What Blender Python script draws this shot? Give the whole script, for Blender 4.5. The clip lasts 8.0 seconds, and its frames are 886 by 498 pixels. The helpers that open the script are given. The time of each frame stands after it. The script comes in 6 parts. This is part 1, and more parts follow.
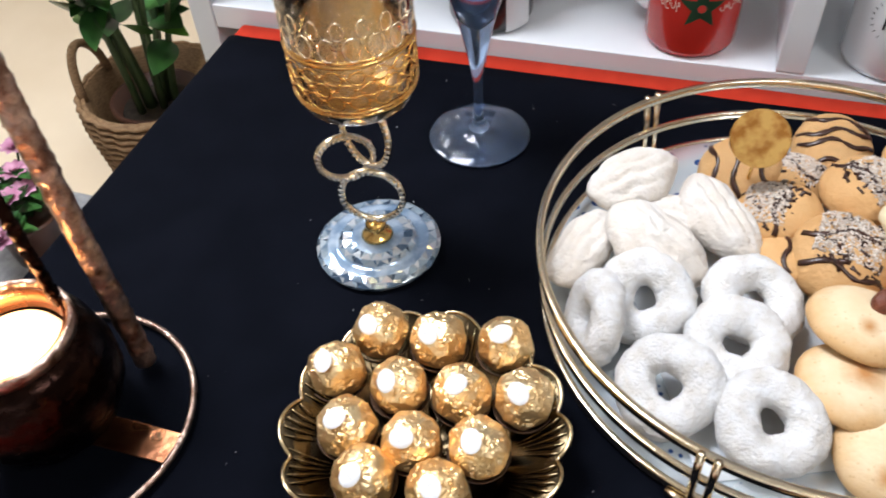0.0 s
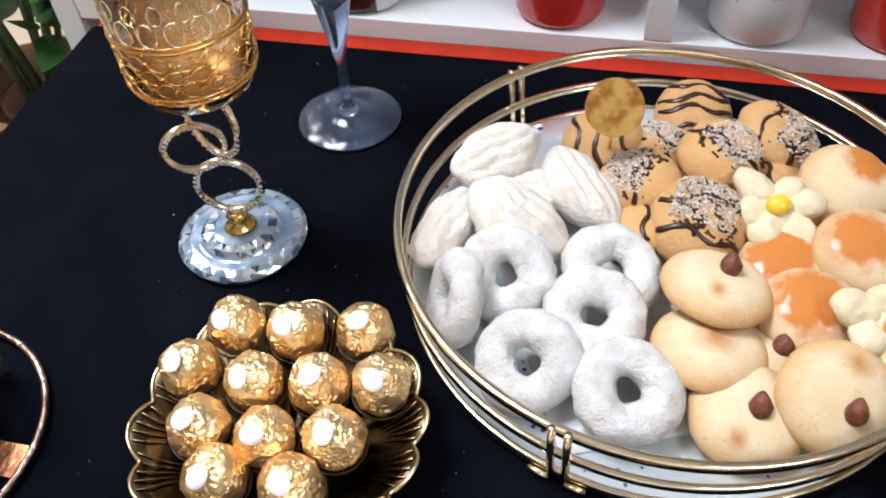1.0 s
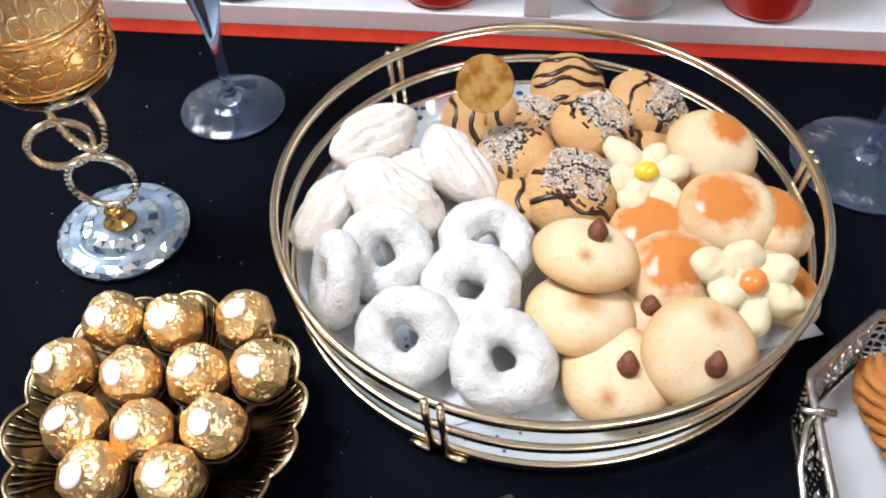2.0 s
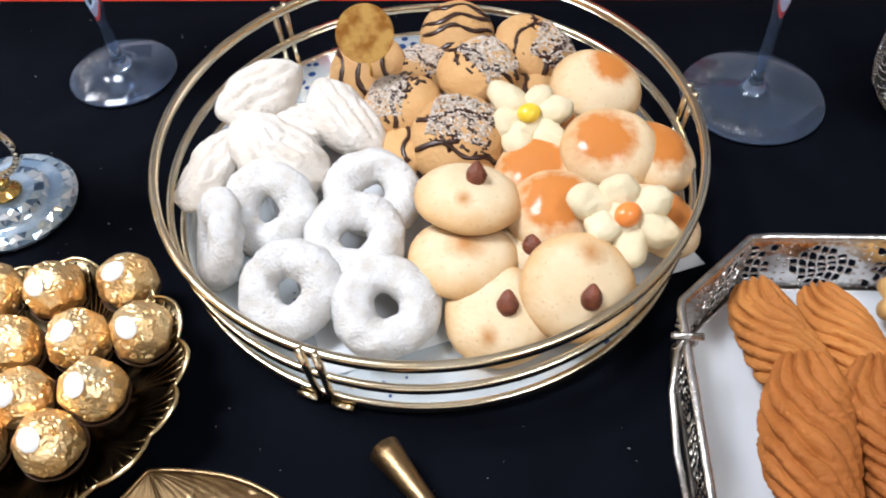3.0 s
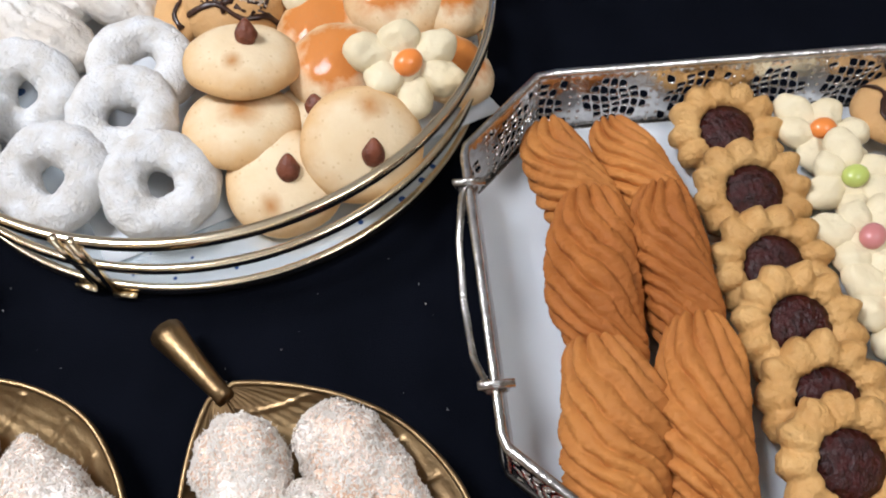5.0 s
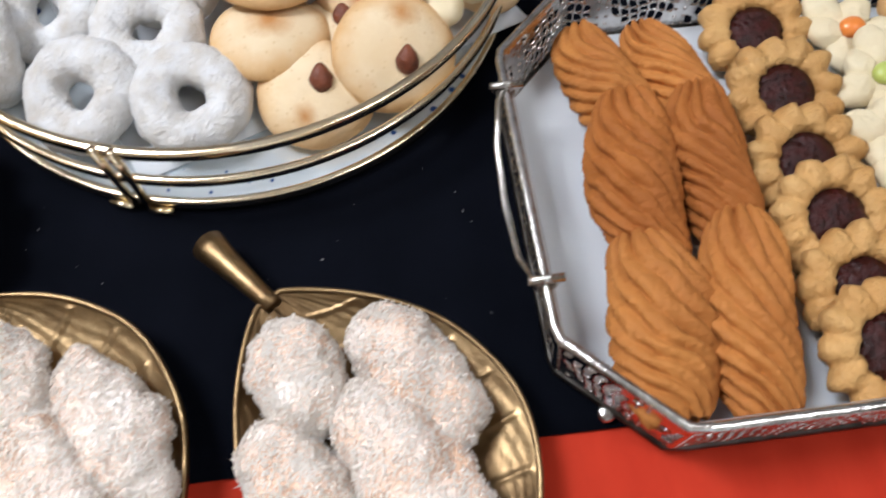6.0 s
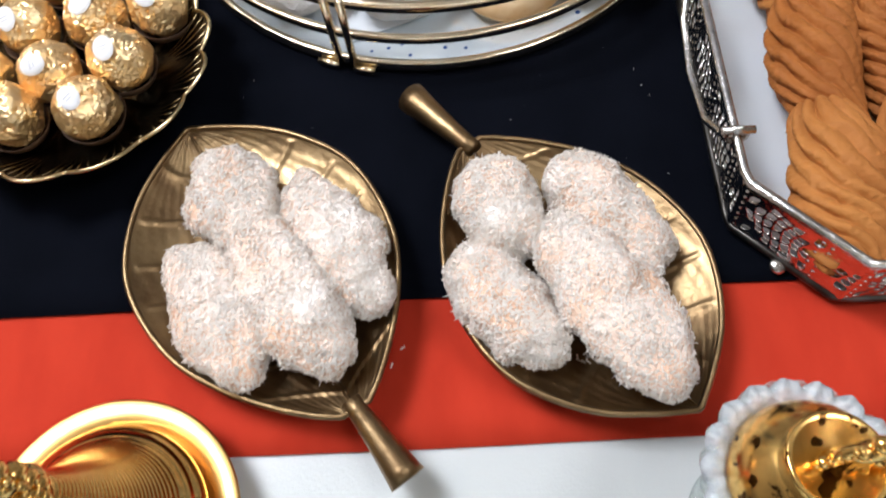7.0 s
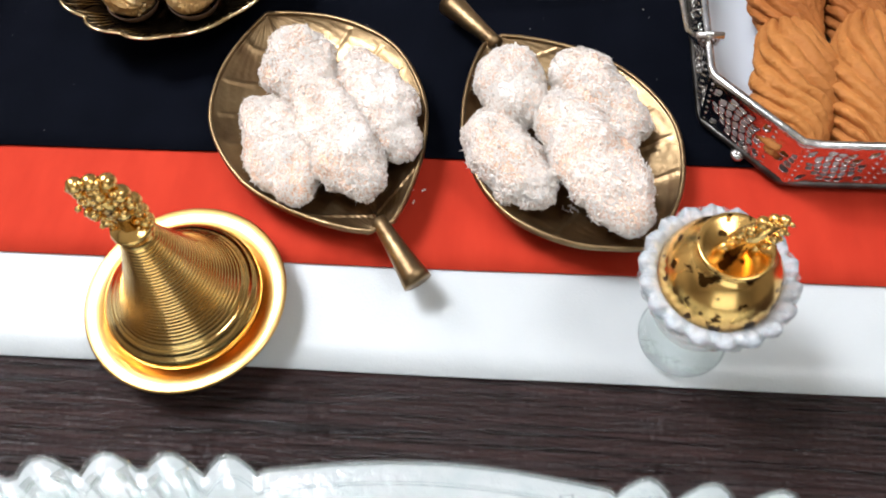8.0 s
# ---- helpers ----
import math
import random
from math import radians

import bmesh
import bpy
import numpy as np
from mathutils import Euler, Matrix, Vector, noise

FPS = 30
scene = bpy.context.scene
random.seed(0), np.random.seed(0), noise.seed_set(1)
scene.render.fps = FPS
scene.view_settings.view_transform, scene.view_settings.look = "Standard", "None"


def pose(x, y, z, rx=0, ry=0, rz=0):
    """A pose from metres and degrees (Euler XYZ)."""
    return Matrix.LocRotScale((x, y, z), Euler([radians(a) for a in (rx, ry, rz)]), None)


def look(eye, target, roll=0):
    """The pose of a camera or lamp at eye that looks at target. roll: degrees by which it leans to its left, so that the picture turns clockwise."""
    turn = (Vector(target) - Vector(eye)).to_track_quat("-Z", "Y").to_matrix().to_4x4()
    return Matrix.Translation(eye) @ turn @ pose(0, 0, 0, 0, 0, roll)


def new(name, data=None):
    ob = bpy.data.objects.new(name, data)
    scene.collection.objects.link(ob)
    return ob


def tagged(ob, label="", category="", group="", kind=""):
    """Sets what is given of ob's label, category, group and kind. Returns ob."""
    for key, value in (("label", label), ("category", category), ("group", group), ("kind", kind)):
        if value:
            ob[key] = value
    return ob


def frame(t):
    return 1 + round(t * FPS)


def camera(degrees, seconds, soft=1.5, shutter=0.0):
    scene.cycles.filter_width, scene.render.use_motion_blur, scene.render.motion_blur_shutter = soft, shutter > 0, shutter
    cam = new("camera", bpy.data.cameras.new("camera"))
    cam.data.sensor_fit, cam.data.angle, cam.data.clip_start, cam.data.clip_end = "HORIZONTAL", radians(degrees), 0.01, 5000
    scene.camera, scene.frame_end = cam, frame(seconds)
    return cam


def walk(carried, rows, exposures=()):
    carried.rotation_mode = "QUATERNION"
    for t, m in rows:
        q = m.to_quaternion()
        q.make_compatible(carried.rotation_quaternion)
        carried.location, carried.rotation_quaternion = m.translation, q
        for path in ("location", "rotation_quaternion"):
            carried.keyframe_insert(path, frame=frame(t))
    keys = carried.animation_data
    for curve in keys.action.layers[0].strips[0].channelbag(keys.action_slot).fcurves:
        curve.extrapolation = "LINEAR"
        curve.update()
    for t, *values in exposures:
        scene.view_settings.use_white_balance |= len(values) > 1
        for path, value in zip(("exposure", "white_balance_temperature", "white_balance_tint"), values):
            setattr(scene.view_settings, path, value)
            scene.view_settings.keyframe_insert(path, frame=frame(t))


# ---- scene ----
cam = camera(56.2, 8.0, soft=1.8, shutter=0.25)
PATH = [
    (0, (0.076, 0.068, 0.376), (-0.401, 1.359, -1.075), -4.5),
    (0.5, (0.101, 0.082, 0.373), (-0.289, 1.402, -1.077), -3.8),
    (1, (0.117, 0.085, 0.367), (-0.217, 1.383, -1.117), -3.6),
    (1.5, (0.133, 0.087, 0.369), (-0.118, 1.387, -1.129), -2.7),
    (3, (0.195, 0.08, 0.36), (0.084, 1.323, -1.203), -3.2),
    (3.5, (0.222, 0.084, 0.355), (0.163, 1.302, -1.23), -3.2),
    (4, (0.240, 0.087, 0.352), (0.242, 1.282, -1.252), -2.0),
    (4.5, (0.254, 0.084, 0.347), (0.290, 1.217, -1.3), -1.5),
    (4.7, (0.256, 0.079, 0.339), (0.320, 1.175, -1.333), -0.8),
    (5.8, (0.249, 0.075, 0.329), (0.345, 0.987, -1.448), -1.9),
    (6, (0.229, 0.063, 0.326), (0.339, 0.982, -1.447), -0.6),
    (6.5, (0.199, 0.038, 0.322), (0.250, 0.943, -1.461), -2.9),
    (7, (0.166, 0.001, 0.329), (0.138, 0.899, -1.458), -4.4),
    (7.5, (0.169, -0.047, 0.336), (0.068, 0.859, -1.444), -4.5),
    (8, (0.182, -0.101, 0.37), (0.049, 0.809, -1.405), -5.2),
]
walk(cam, [(t, look(eye, target, roll)) for t, eye, target, roll in PATH],
     exposures=[(0.0, 0.0), (0.6, -0.03), (1.0, 0.0), (1.6, 0.09), (3.0, 0.07), (4.0, 0.0), (4.7, -0.14), (5.8, -0.22), (6.5, -0.26), (7.0, -0.18), (7.5, -0.12), (8.0, 0.10)])

# ---- world and lights ----
world = bpy.data.worlds.new("world")
scene.world = world
world.use_nodes = True
bg = world.node_tree.nodes["Background"]
bg.inputs["Color"].default_value = (0.80, 0.90, 1.0, 1)
bg.inputs["Strength"].default_value = 0.35


def area_lamp(name, at, target, w, h, watts, colour):
    lamp = bpy.data.lights.new(name, "AREA")
    lamp.shape, lamp.size, lamp.size_y, lamp.energy, lamp.color = "RECTANGLE", w, h, watts, colour
    ob = new(name, lamp)
    ob.matrix_world = look(at, target)
    return ob


area_lamp("ceiling_panel_light", (-0.68, 0.48, 1.70), (-0.68, 0.48, 0), 0.60, 0.60, 40, (0.90, 0.96, 1.09))
# Two made-up fill lamps, right and left; no such lamps are known.
area_lamp("added_right_fill_light", (1.0, -0.3, 1.70), (1.0, -0.3, 0), 0.60, 0.60, 9, (0.90, 0.96, 1.09))
area_lamp("added_left_fill_light", (-1.55, 1.15, 1.70), (-1.55, 1.15, 0), 0.60, 0.60, 18, (0.92, 0.96, 1.06))
# Made-up fill lamp from the front; no window is known there.
area_lamp("added_front_fill_light", (0.3, -2.10, 0.75), (0.3, 0.3, 0.0), 1.5, 1.2, 7, (0.86, 0.93, 1.0))


# ---- materials ----
def mat(name, col, col2=None, rough=0.5, metal=0.0, scale=60.0, bump=0.0, bscale=400.0, sharp=0.5,
        trans=0.0, sss=0.0, coat=0.0, vary=0.0, rough2=None, ior=1.45, stretch=None, spec=0.5):
    m = bpy.data.materials.new(name)
    m.use_nodes = True
    nt = m.node_tree
    b = nt.nodes["Principled BSDF"]
    b.inputs["Roughness"].default_value = rough
    b.inputs["Metallic"].default_value = metal
    b.inputs["IOR"].default_value = ior
    b.inputs["Transmission Weight"].default_value = trans
    b.inputs["Specular IOR Level"].default_value = spec
    b.inputs["Coat Weight"].default_value = coat
    b.inputs["Coat Roughness"].default_value = 0.08
    if sss:
        b.inputs["Subsurface Weight"].default_value = sss
        b.inputs["Subsurface Radius"].default_value = (0.004, 0.0025, 0.0015)
    b.inputs["Base Color"].default_value = (*col, 1)
    tc = nt.nodes.new("ShaderNodeTexCoord")
    src = tc.outputs["Object"]
    if stretch:
        mp = nt.nodes.new("ShaderNodeMapping")
        mp.inputs["Scale"].default_value = stretch
        nt.links.new(src, mp.inputs["Vector"])
        src = mp.outputs["Vector"]
    info = nt.nodes.new("ShaderNodeObjectInfo")
    off = nt.nodes.new("ShaderNodeVectorMath")
    off.operation = "ADD"
    nt.links.new(src, off.inputs[0])
    nt.links.new(info.outputs["Random"], off.inputs[1])
    src = off.outputs["Vector"]
    if col2 is not None:
        n = nt.nodes.new("ShaderNodeTexNoise")
        n.inputs["Scale"].default_value = scale
        n.inputs["Detail"].default_value = 5
        nt.links.new(src, n.inputs["Vector"])
        r = nt.nodes.new("ShaderNodeValToRGB")
        half = 0.5 * (1 - sharp) * 0.6 + 0.02
        r.color_ramp.elements[0].position = 0.5 - half
        r.color_ramp.elements[1].position = 0.5 + half
        r.color_ramp.elements[0].color = (*col, 1)
        r.color_ramp.elements[1].color = (*col2, 1)
        nt.links.new(n.outputs["Fac"], r.inputs["Fac"])
        out = r.outputs["Color"]
        if vary:
            hs = nt.nodes.new("ShaderNodeHueSaturation")
            mr = nt.nodes.new("ShaderNodeMapRange")
            mr.inputs["To Min"].default_value, mr.inputs["To Max"].default_value = 1 - vary, 1 + vary
            nt.links.new(info.outputs["Random"], mr.inputs["Value"])
            nt.links.new(mr.outputs["Result"], hs.inputs["Value"])
            nt.links.new(out, hs.inputs["Color"])
            out = hs.outputs["Color"]
        nt.links.new(out, b.inputs["Base Color"])
        if rough2 is not None:
            mr2 = nt.nodes.new("ShaderNodeMapRange")
            mr2.inputs["To Min"].default_value, mr2.inputs["To Max"].default_value = rough, rough2
            nt.links.new(n.outputs["Fac"], mr2.inputs["Value"])
            nt.links.new(mr2.outputs["Result"], b.inputs["Roughness"])
    if bump:
        n2 = nt.nodes.new("ShaderNodeTexNoise")
        n2.inputs["Scale"].default_value = bscale
        n2.inputs["Detail"].default_value = 4
        nt.links.new(src, n2.inputs["Vector"])
        bp = nt.nodes.new("ShaderNodeBump")
        bp.inputs["Strength"].default_value = bump
        bp.inputs["Distance"].default_value = 0.002
        nt.links.new(n2.outputs["Fac"], bp.inputs["Height"])
        nt.links.new(bp.outputs["Normal"], b.inputs["Normal"])
    return m


M_BLACK = mat("black_cloth", (0.0018, 0.0024, 0.0046), (0.0030, 0.0037, 0.0068), 0.9, scale=30, bump=0.2, bscale=1500, spec=0.05)
M_RED = mat("red_cloth", (0.46, 0.030, 0.012), (0.53, 0.039, 0.016), 0.85, spec=0.2, scale=22, bump=0.2, bscale=1500, stretch=(3, 1, 1))
M_WHITE_CLOTH = mat("white_satin_cloth", (0.53, 0.555, 0.545), (0.59, 0.61, 0.60), 0.36, scale=14, bump=0.1, bscale=900)
M_MAT = mat("dark_brown_woodgrain", (0.0075, 0.0028, 0.0025), (0.036, 0.0125, 0.010), 0.16, scale=45, bump=1.0, bscale=200, stretch=(0.3, 7, 1), rough2=0.45, spec=0.5)
# fine ribs running along the board
rt = M_MAT.node_tree
rc = rt.nodes.new("ShaderNodeTexCoord")
rw = rt.nodes.new("ShaderNodeTexWave")
rw.bands_direction = "Y"
rw.inputs["Scale"].default_value, rw.inputs["Distortion"].default_value, rw.inputs["Detail"].default_value = 95.0, 1.2, 3.0
rt.links.new(rc.outputs["Object"], rw.inputs["Vector"])
rw2 = rt.nodes.new("ShaderNodeTexWave")
rw2.bands_direction = "X"
rw2.inputs["Scale"].default_value, rw2.inputs["Distortion"].default_value, rw2.inputs["Detail"].default_value = 70.0, 4.0, 3.0
rt.links.new(rc.outputs["Object"], rw2.inputs["Vector"])
ra = rt.nodes.new("ShaderNodeMath")
ra.operation = "MULTIPLY_ADD"
ra.inputs[1].default_value = 0.35
rt.links.new(rw2.outputs["Fac"], ra.inputs[0])
rt.links.new(rw.outputs["Fac"], ra.inputs[2])
rb = rt.nodes.new("ShaderNodeBump")
rb.inputs["Strength"].default_value, rb.inputs["Distance"].default_value = 0.9, 0.0008
rt.links.new(ra.outputs["Value"], rb.inputs["Height"])
rt.links.new(rt.nodes["Bump"].outputs["Normal"], rb.inputs["Normal"])
rt.links.new(rb.outputs["Normal"], rt.nodes["Principled BSDF"].inputs["Normal"])
M_FLOOR = mat("beige_floor_tiles", (0.72, 0.58, 0.40), (0.80, 0.67, 0.49), 0.35, scale=3)
M_WALL = mat("taupe_wall_paint", (0.30, 0.27, 0.23), (0.36, 0.32, 0.27), 0.8, scale=2, bump=0.1, bscale=150)
M_CEIL = mat("white_ceiling_paint", (0.78, 0.78, 0.76), (0.83, 0.83, 0.81), 0.85, scale=2, bump=0.1, bscale=150)
M_BASEB = mat("brown_wood_skirting", (0.14, 0.06, 0.03), (0.22, 0.10, 0.05), 0.4, scale=20)
M_SHELF = mat("white_shelf_laminate", (0.77, 0.79, 0.81), (0.83, 0.84, 0.86), 0.38, scale=8)
M_RUG = mat("grey_rug", (0.22, 0.22, 0.23), (0.38, 0.38, 0.38), 0.9, scale=40, bump=0.6, bscale=300)
M_GOLDSPOT = mat("spotted_gold_metal", (0.95, 0.60, 0.20), (0.10, 0.045, 0.012), 0.12, 1.0, scale=125, rough2=0.3)
sr = next(n for n in M_GOLDSPOT.node_tree.nodes if n.type == "VALTORGB").color_ramp
sr.elements[1].position, sr.elements[0].position = 0.60, 0.57
M_GOLD = mat("polished_gold_metal", (0.93, 0.64, 0.25), (0.87, 0.53, 0.16), 0.11, 1.0, scale=60, rough2=0.24, bump=0.05, bscale=250)
M_SATINGOLD = mat("satin_gold_metal", (0.80, 0.53, 0.20), (0.72, 0.44, 0.14), 0.28, 1.0, scale=60, rough2=0.38, bump=0.05, bscale=250)
M_AMBERGOLD = mat("amber_gold_wire", (0.95, 0.62, 0.25), (0.86, 0.46, 0.12), 0.16, 1.0, scale=90, rough2=0.3)
M_PALEGOLD = mat("champagne_gold_metal", (1.0, 0.88, 0.68), (0.96, 0.77, 0.50), 0.12, 1.0, scale=40, rough2=0.26)
M_FOIL = mat("gold_foil", (0.99, 0.78, 0.46), (0.88, 0.56, 0.25), 0.33, 1.0, scale=70, rough2=0.50, bump=0.08, bscale=160)
M_LABEL = mat("white_paper_label", (0.78, 0.78, 0.79), (0.82, 0.82, 0.83), 0.6, scale=150)
M_LABELINK = mat("pale_grey_ink", (0.56, 0.55, 0.57), rough=0.6)
M_CUP = mat("brown_paper_cup", (0.045, 0.02, 0.01), (0.09, 0.045, 0.02), 0.6, scale=80)
M_BRONZE = mat("aged_brass_dish", (0.36, 0.245, 0.125), (0.17, 0.105, 0.052), 0.30, 1.0, scale=45, rough2=0.50, bump=0.2, bscale=220)
M_BOWLGOLD = mat("smoked_gold_bowl_metal", (0.125, 0.092, 0.052), (0.04, 0.028, 0.015), 0.2, 1.0, scale=50, rough2=0.3)
M_RIMGOLD = mat("gold_bowl_rim", (0.70, 0.56, 0.34), (0.52, 0.40, 0.22), 0.25, 1.0, scale=80)
M_SILVER = mat("chased_silver_metal", (0.78, 0.76, 0.74), (0.45, 0.43, 0.41), 0.16, 1.0, scale=90, rough2=0.32, bump=0.25, bscale=320)
M_WALLSILVER = mat("tarnished_silver_metal", (0.84, 0.82, 0.80), (0.60, 0.58, 0.56), 0.10, 1.0, scale=160, rough2=0.22, bump=0.3, bscale=300)
M_DARKSILVER = mat("oxidised_silver_metal", (0.13, 0.12, 0.11), (0.04, 0.035, 0.03), 0.35, 1.0, scale=90, rough2=0.5)
M_FLUTE = mat("dark_gold_flutes", (0.28, 0.21, 0.115), (0.14, 0.10, 0.05), 0.26, 1.0, scale=80)
M_ANTIQUE = mat("antique_hammered_copper", (0.74, 0.56, 0.46), (0.20, 0.10, 0.065), 0.24, 1.0, scale=130, rough2=0.5, bump=1.0, bscale=210)


def printed_mirror():
    # glossy pale floor with a scatter of blue printed dots
    m = bpy.data.materials.new("printed_tray_floor")
    m.use_nodes = True
    nt = m.node_tree
    b = nt.nodes["Principled BSDF"]
    b.inputs["Metallic"].default_value, b.inputs["Roughness"].default_value = 0.55, 0.06
    tc = nt.nodes.new("ShaderNodeTexCoord")
    vo = nt.nodes.new("ShaderNodeTexVoronoi")
    vo.inputs["Scale"].default_value = 105
    nt.links.new(tc.outputs["Object"], vo.inputs["Vector"])
    n = nt.nodes.new("ShaderNodeTexNoise")
    n.inputs["Scale"].default_value = 24
    nt.links.new(tc.outputs["Object"], n.inputs["Vector"])
    add = nt.nodes.new("ShaderNodeMath")
    add.operation = "MULTIPLY_ADD"
    add.inputs[1].default_value = -0.56
    sep = nt.nodes.new("ShaderNodeSeparateXYZ")
    nt.links.new(tc.outputs["Object"], sep.inputs["Vector"])
    back = nt.nodes.new("ShaderNodeMapRange")
    back.inputs["From Min"].default_value, back.inputs["From Max"].default_value = -0.25, 0.06
    nt.links.new(sep.outputs["Y"], back.inputs["Value"])
    band = nt.nodes.new("ShaderNodeMath")
    band.operation = "MULTIPLY"
    nt.links.new(n.outputs["Fac"], band.inputs[0])
    nt.links.new(back.outputs["Result"], band.inputs[1])
    nt.links.new(band.outputs["Value"], add.inputs[0])
    nt.links.new(vo.outputs["Distance"], add.inputs[2])
    r = nt.nodes.new("ShaderNodeValToRGB")
    r.color_ramp.elements[0].position, r.color_ramp.elements[1].position = 0.0, 0.03
    r.color_ramp.elements[0].color, r.color_ramp.elements[1].color = (0.05, 0.12, 0.34, 1), (0.78, 0.85, 0.89, 1)
    nt.links.new(add.outputs["Value"], r.inputs["Fac"])
    nt.links.new(r.outputs["Color"], b.inputs["Base Color"])
    return m


M_MIRROR = printed_mirror()
M_COPPER = mat("hammered_copper", (0.62, 0.27, 0.13), (0.28, 0.10, 0.05), 0.2, 1.0, scale=45, rough2=0.38, bump=0.6, bscale=90)
M_DKCOPPER = mat("dark_hammered_copper", (0.026, 0.012, 0.009), (0.010, 0.005, 0.004), 0.2, 1.0, scale=60, rough2=0.36, bump=0.7, bscale=110)
M_GLASS = mat("clear_glass", (1, 1, 1), rough=0.01, trans=1.0, ior=1.5)
M_CUTGLASS = mat("thin_cut_glass", (0.97, 1.0, 0.99), (0.90, 0.96, 0.95), 0.03, scale=120, trans=0.9, bump=0.3, bscale=140)
ct = M_CUTGLASS.node_tree
clear = ct.nodes.new("ShaderNodeBsdfTransparent")
clear.inputs["Color"].default_value = (0.96, 0.985, 0.98, 1)
cmix = ct.nodes.new("ShaderNodeMixShader")
cmix.inputs["Fac"].default_value = 0.62
ct.links.new(ct.nodes["Principled BSDF"].outputs["BSDF"], cmix.inputs[1])
ct.links.new(clear.outputs["BSDF"], cmix.inputs[2])
ct.links.new(cmix.outputs["Shader"], ct.nodes["Material Output"].inputs["Surface"])
# Blue tint paints in the haze of reflections over clear glass.
M_FOOTGLASS = mat("haze_tinted_stemware_glass", (0.60, 0.76, 1.0), (0.50, 0.66, 0.96), 0.02, scale=60, trans=0.955, ior=1.48)
M_GEM = mat("clear_rhinestone", (0.95, 0.92, 0.85), (0.75, 0.72, 0.68), 0.08, 0.75, scale=900, sharp=0.9)
M_PAPER = mat("white_paper", (0.82, 0.85, 0.88), (0.86, 0.88, 0.90), 0.6, scale=25, bump=0.15, bscale=60)


def let_through(m, colour, share):
    # part of the light passes through, as in paper or coconut
    nt = m.node_tree
    tl = nt.nodes.new("ShaderNodeBsdfTranslucent")
    tl.inputs["Color"].default_value = (*colour, 1)
    mx = nt.nodes.new("ShaderNodeMixShader")
    mx.inputs["Fac"].default_value = share
    nt.links.new(nt.nodes["Principled BSDF"].outputs["BSDF"], mx.inputs[1])
    nt.links.new(tl.outputs["BSDF"], mx.inputs[2])
    nt.links.new(mx.outputs["Shader"], nt.nodes["Material Output"].inputs["Surface"])
    return m


let_through(M_PAPER, (0.88, 0.90, 0.92), 0.22)
M_LINER = let_through(mat("thin_white_paper", (0.86, 0.89, 0.92), (0.89, 0.915, 0.94), 0.6, scale=25, bump=0.2, bscale=60), (0.94, 0.97, 0.99), 0.42)
M_SUGAR = mat("icing_sugar_dusting", (0.735, 0.74, 0.75), (0.57, 0.53, 0.475), 0.9, spec=0.2, scale=120, bump=0.7, bscale=600, sharp=0.25, vary=0.03)
M_HORN = mat("pale_sugared_dough", (0.745, 0.72, 0.68), (0.65, 0.56, 0.465), 0.85, spec=0.2, scale=55, bump=0.6, bscale=500, sharp=0.0, vary=0.04)
M_DOUGH = mat("pale_almond_dough", (0.79, 0.655, 0.455), (0.70, 0.515, 0.30), 0.65, spec=0.25, scale=48, bump=0.22, bscale=420, sharp=0.0, vary=0.05)
M_TAN = mat("golden_biscuit_dough", (0.63, 0.385, 0.175), (0.54, 0.29, 0.11), 0.65, spec=0.25, scale=45, bump=0.5, bscale=360, sharp=0.0, vary=0.07)
M_CREAM = mat("cream_butter_dough", (0.75, 0.66, 0.46), (0.70, 0.575, 0.365), 0.6, scale=50, bump=0.3, bscale=350, sharp=0.0)
M_ALMOND = mat("almond_skin", (0.20, 0.055, 0.025), (0.11, 0.03, 0.014), 0.45, scale=180, bump=0.6, bscale=500)
M_CHOC = mat("dark_chocolate", (0.028, 0.010, 0.006), (0.05, 0.02, 0.012), 0.3, scale=90)
M_NUT = mat("chopped_nuts", (0.72, 0.65, 0.57), (0.46, 0.36, 0.28), 0.8, scale=500, sharp=0.6)
M_JAM = mat("dark_red_jam", (0.020, 0.0030, 0.0028), (0.045, 0.006, 0.005), 0.25, scale=180, bump=1.0, bscale=420, spec=0.4)
M_SWIRL = mat("piped_cinnamon_biscuit", (0.44, 0.155, 0.036), (0.29, 0.088, 0.019), 0.65, spec=0.25, scale=40, bump=0.4, bscale=420, sharp=0.0, vary=0.08)
# Paler tone: partly the biscuits' own, partly brighter exposure put into the colour.
M_SWIRLPALE = mat("piped_golden_biscuit", (0.53, 0.215, 0.055), (0.36, 0.120, 0.028), 0.65, spec=0.25, scale=40, bump=0.4, bscale=420, sharp=0.0, vary=0.05)
M_JAMBISC = mat("shortbread", (0.66, 0.40, 0.155), (0.47, 0.225, 0.060), 0.62, scale=55, bump=0.9, bscale=380, sharp=0.0, vary=0.05)
M_YELLOW = mat("yellow_sweet", (0.80, 0.56, 0.04), rough=0.3, coat=0.4)
M_ORANGE = mat("orange_sweet", (0.80, 0.24, 0.05), rough=0.3, coat=0.4)
M_GREEN = mat("green_sweet", (0.48, 0.55, 0.14), rough=0.3, coat=0.4)
M_PINK = mat("pink_sweet", (0.55, 0.20, 0.19), rough=0.35, coat=0.3)
M_CAKE = mat("apricot_cake", (0.88, 0.80, 0.74), (0.80, 0.54, 0.38), 0.8, scale=45, bump=0.8, bscale=600, vary=0.05)
M_COCO = let_through(mat("desiccated_coconut", (0.97, 0.95, 0.92), (0.93, 0.87, 0.81), 0.9, scale=150, spec=0.15), (0.97, 0.94, 0.90), 0.55)
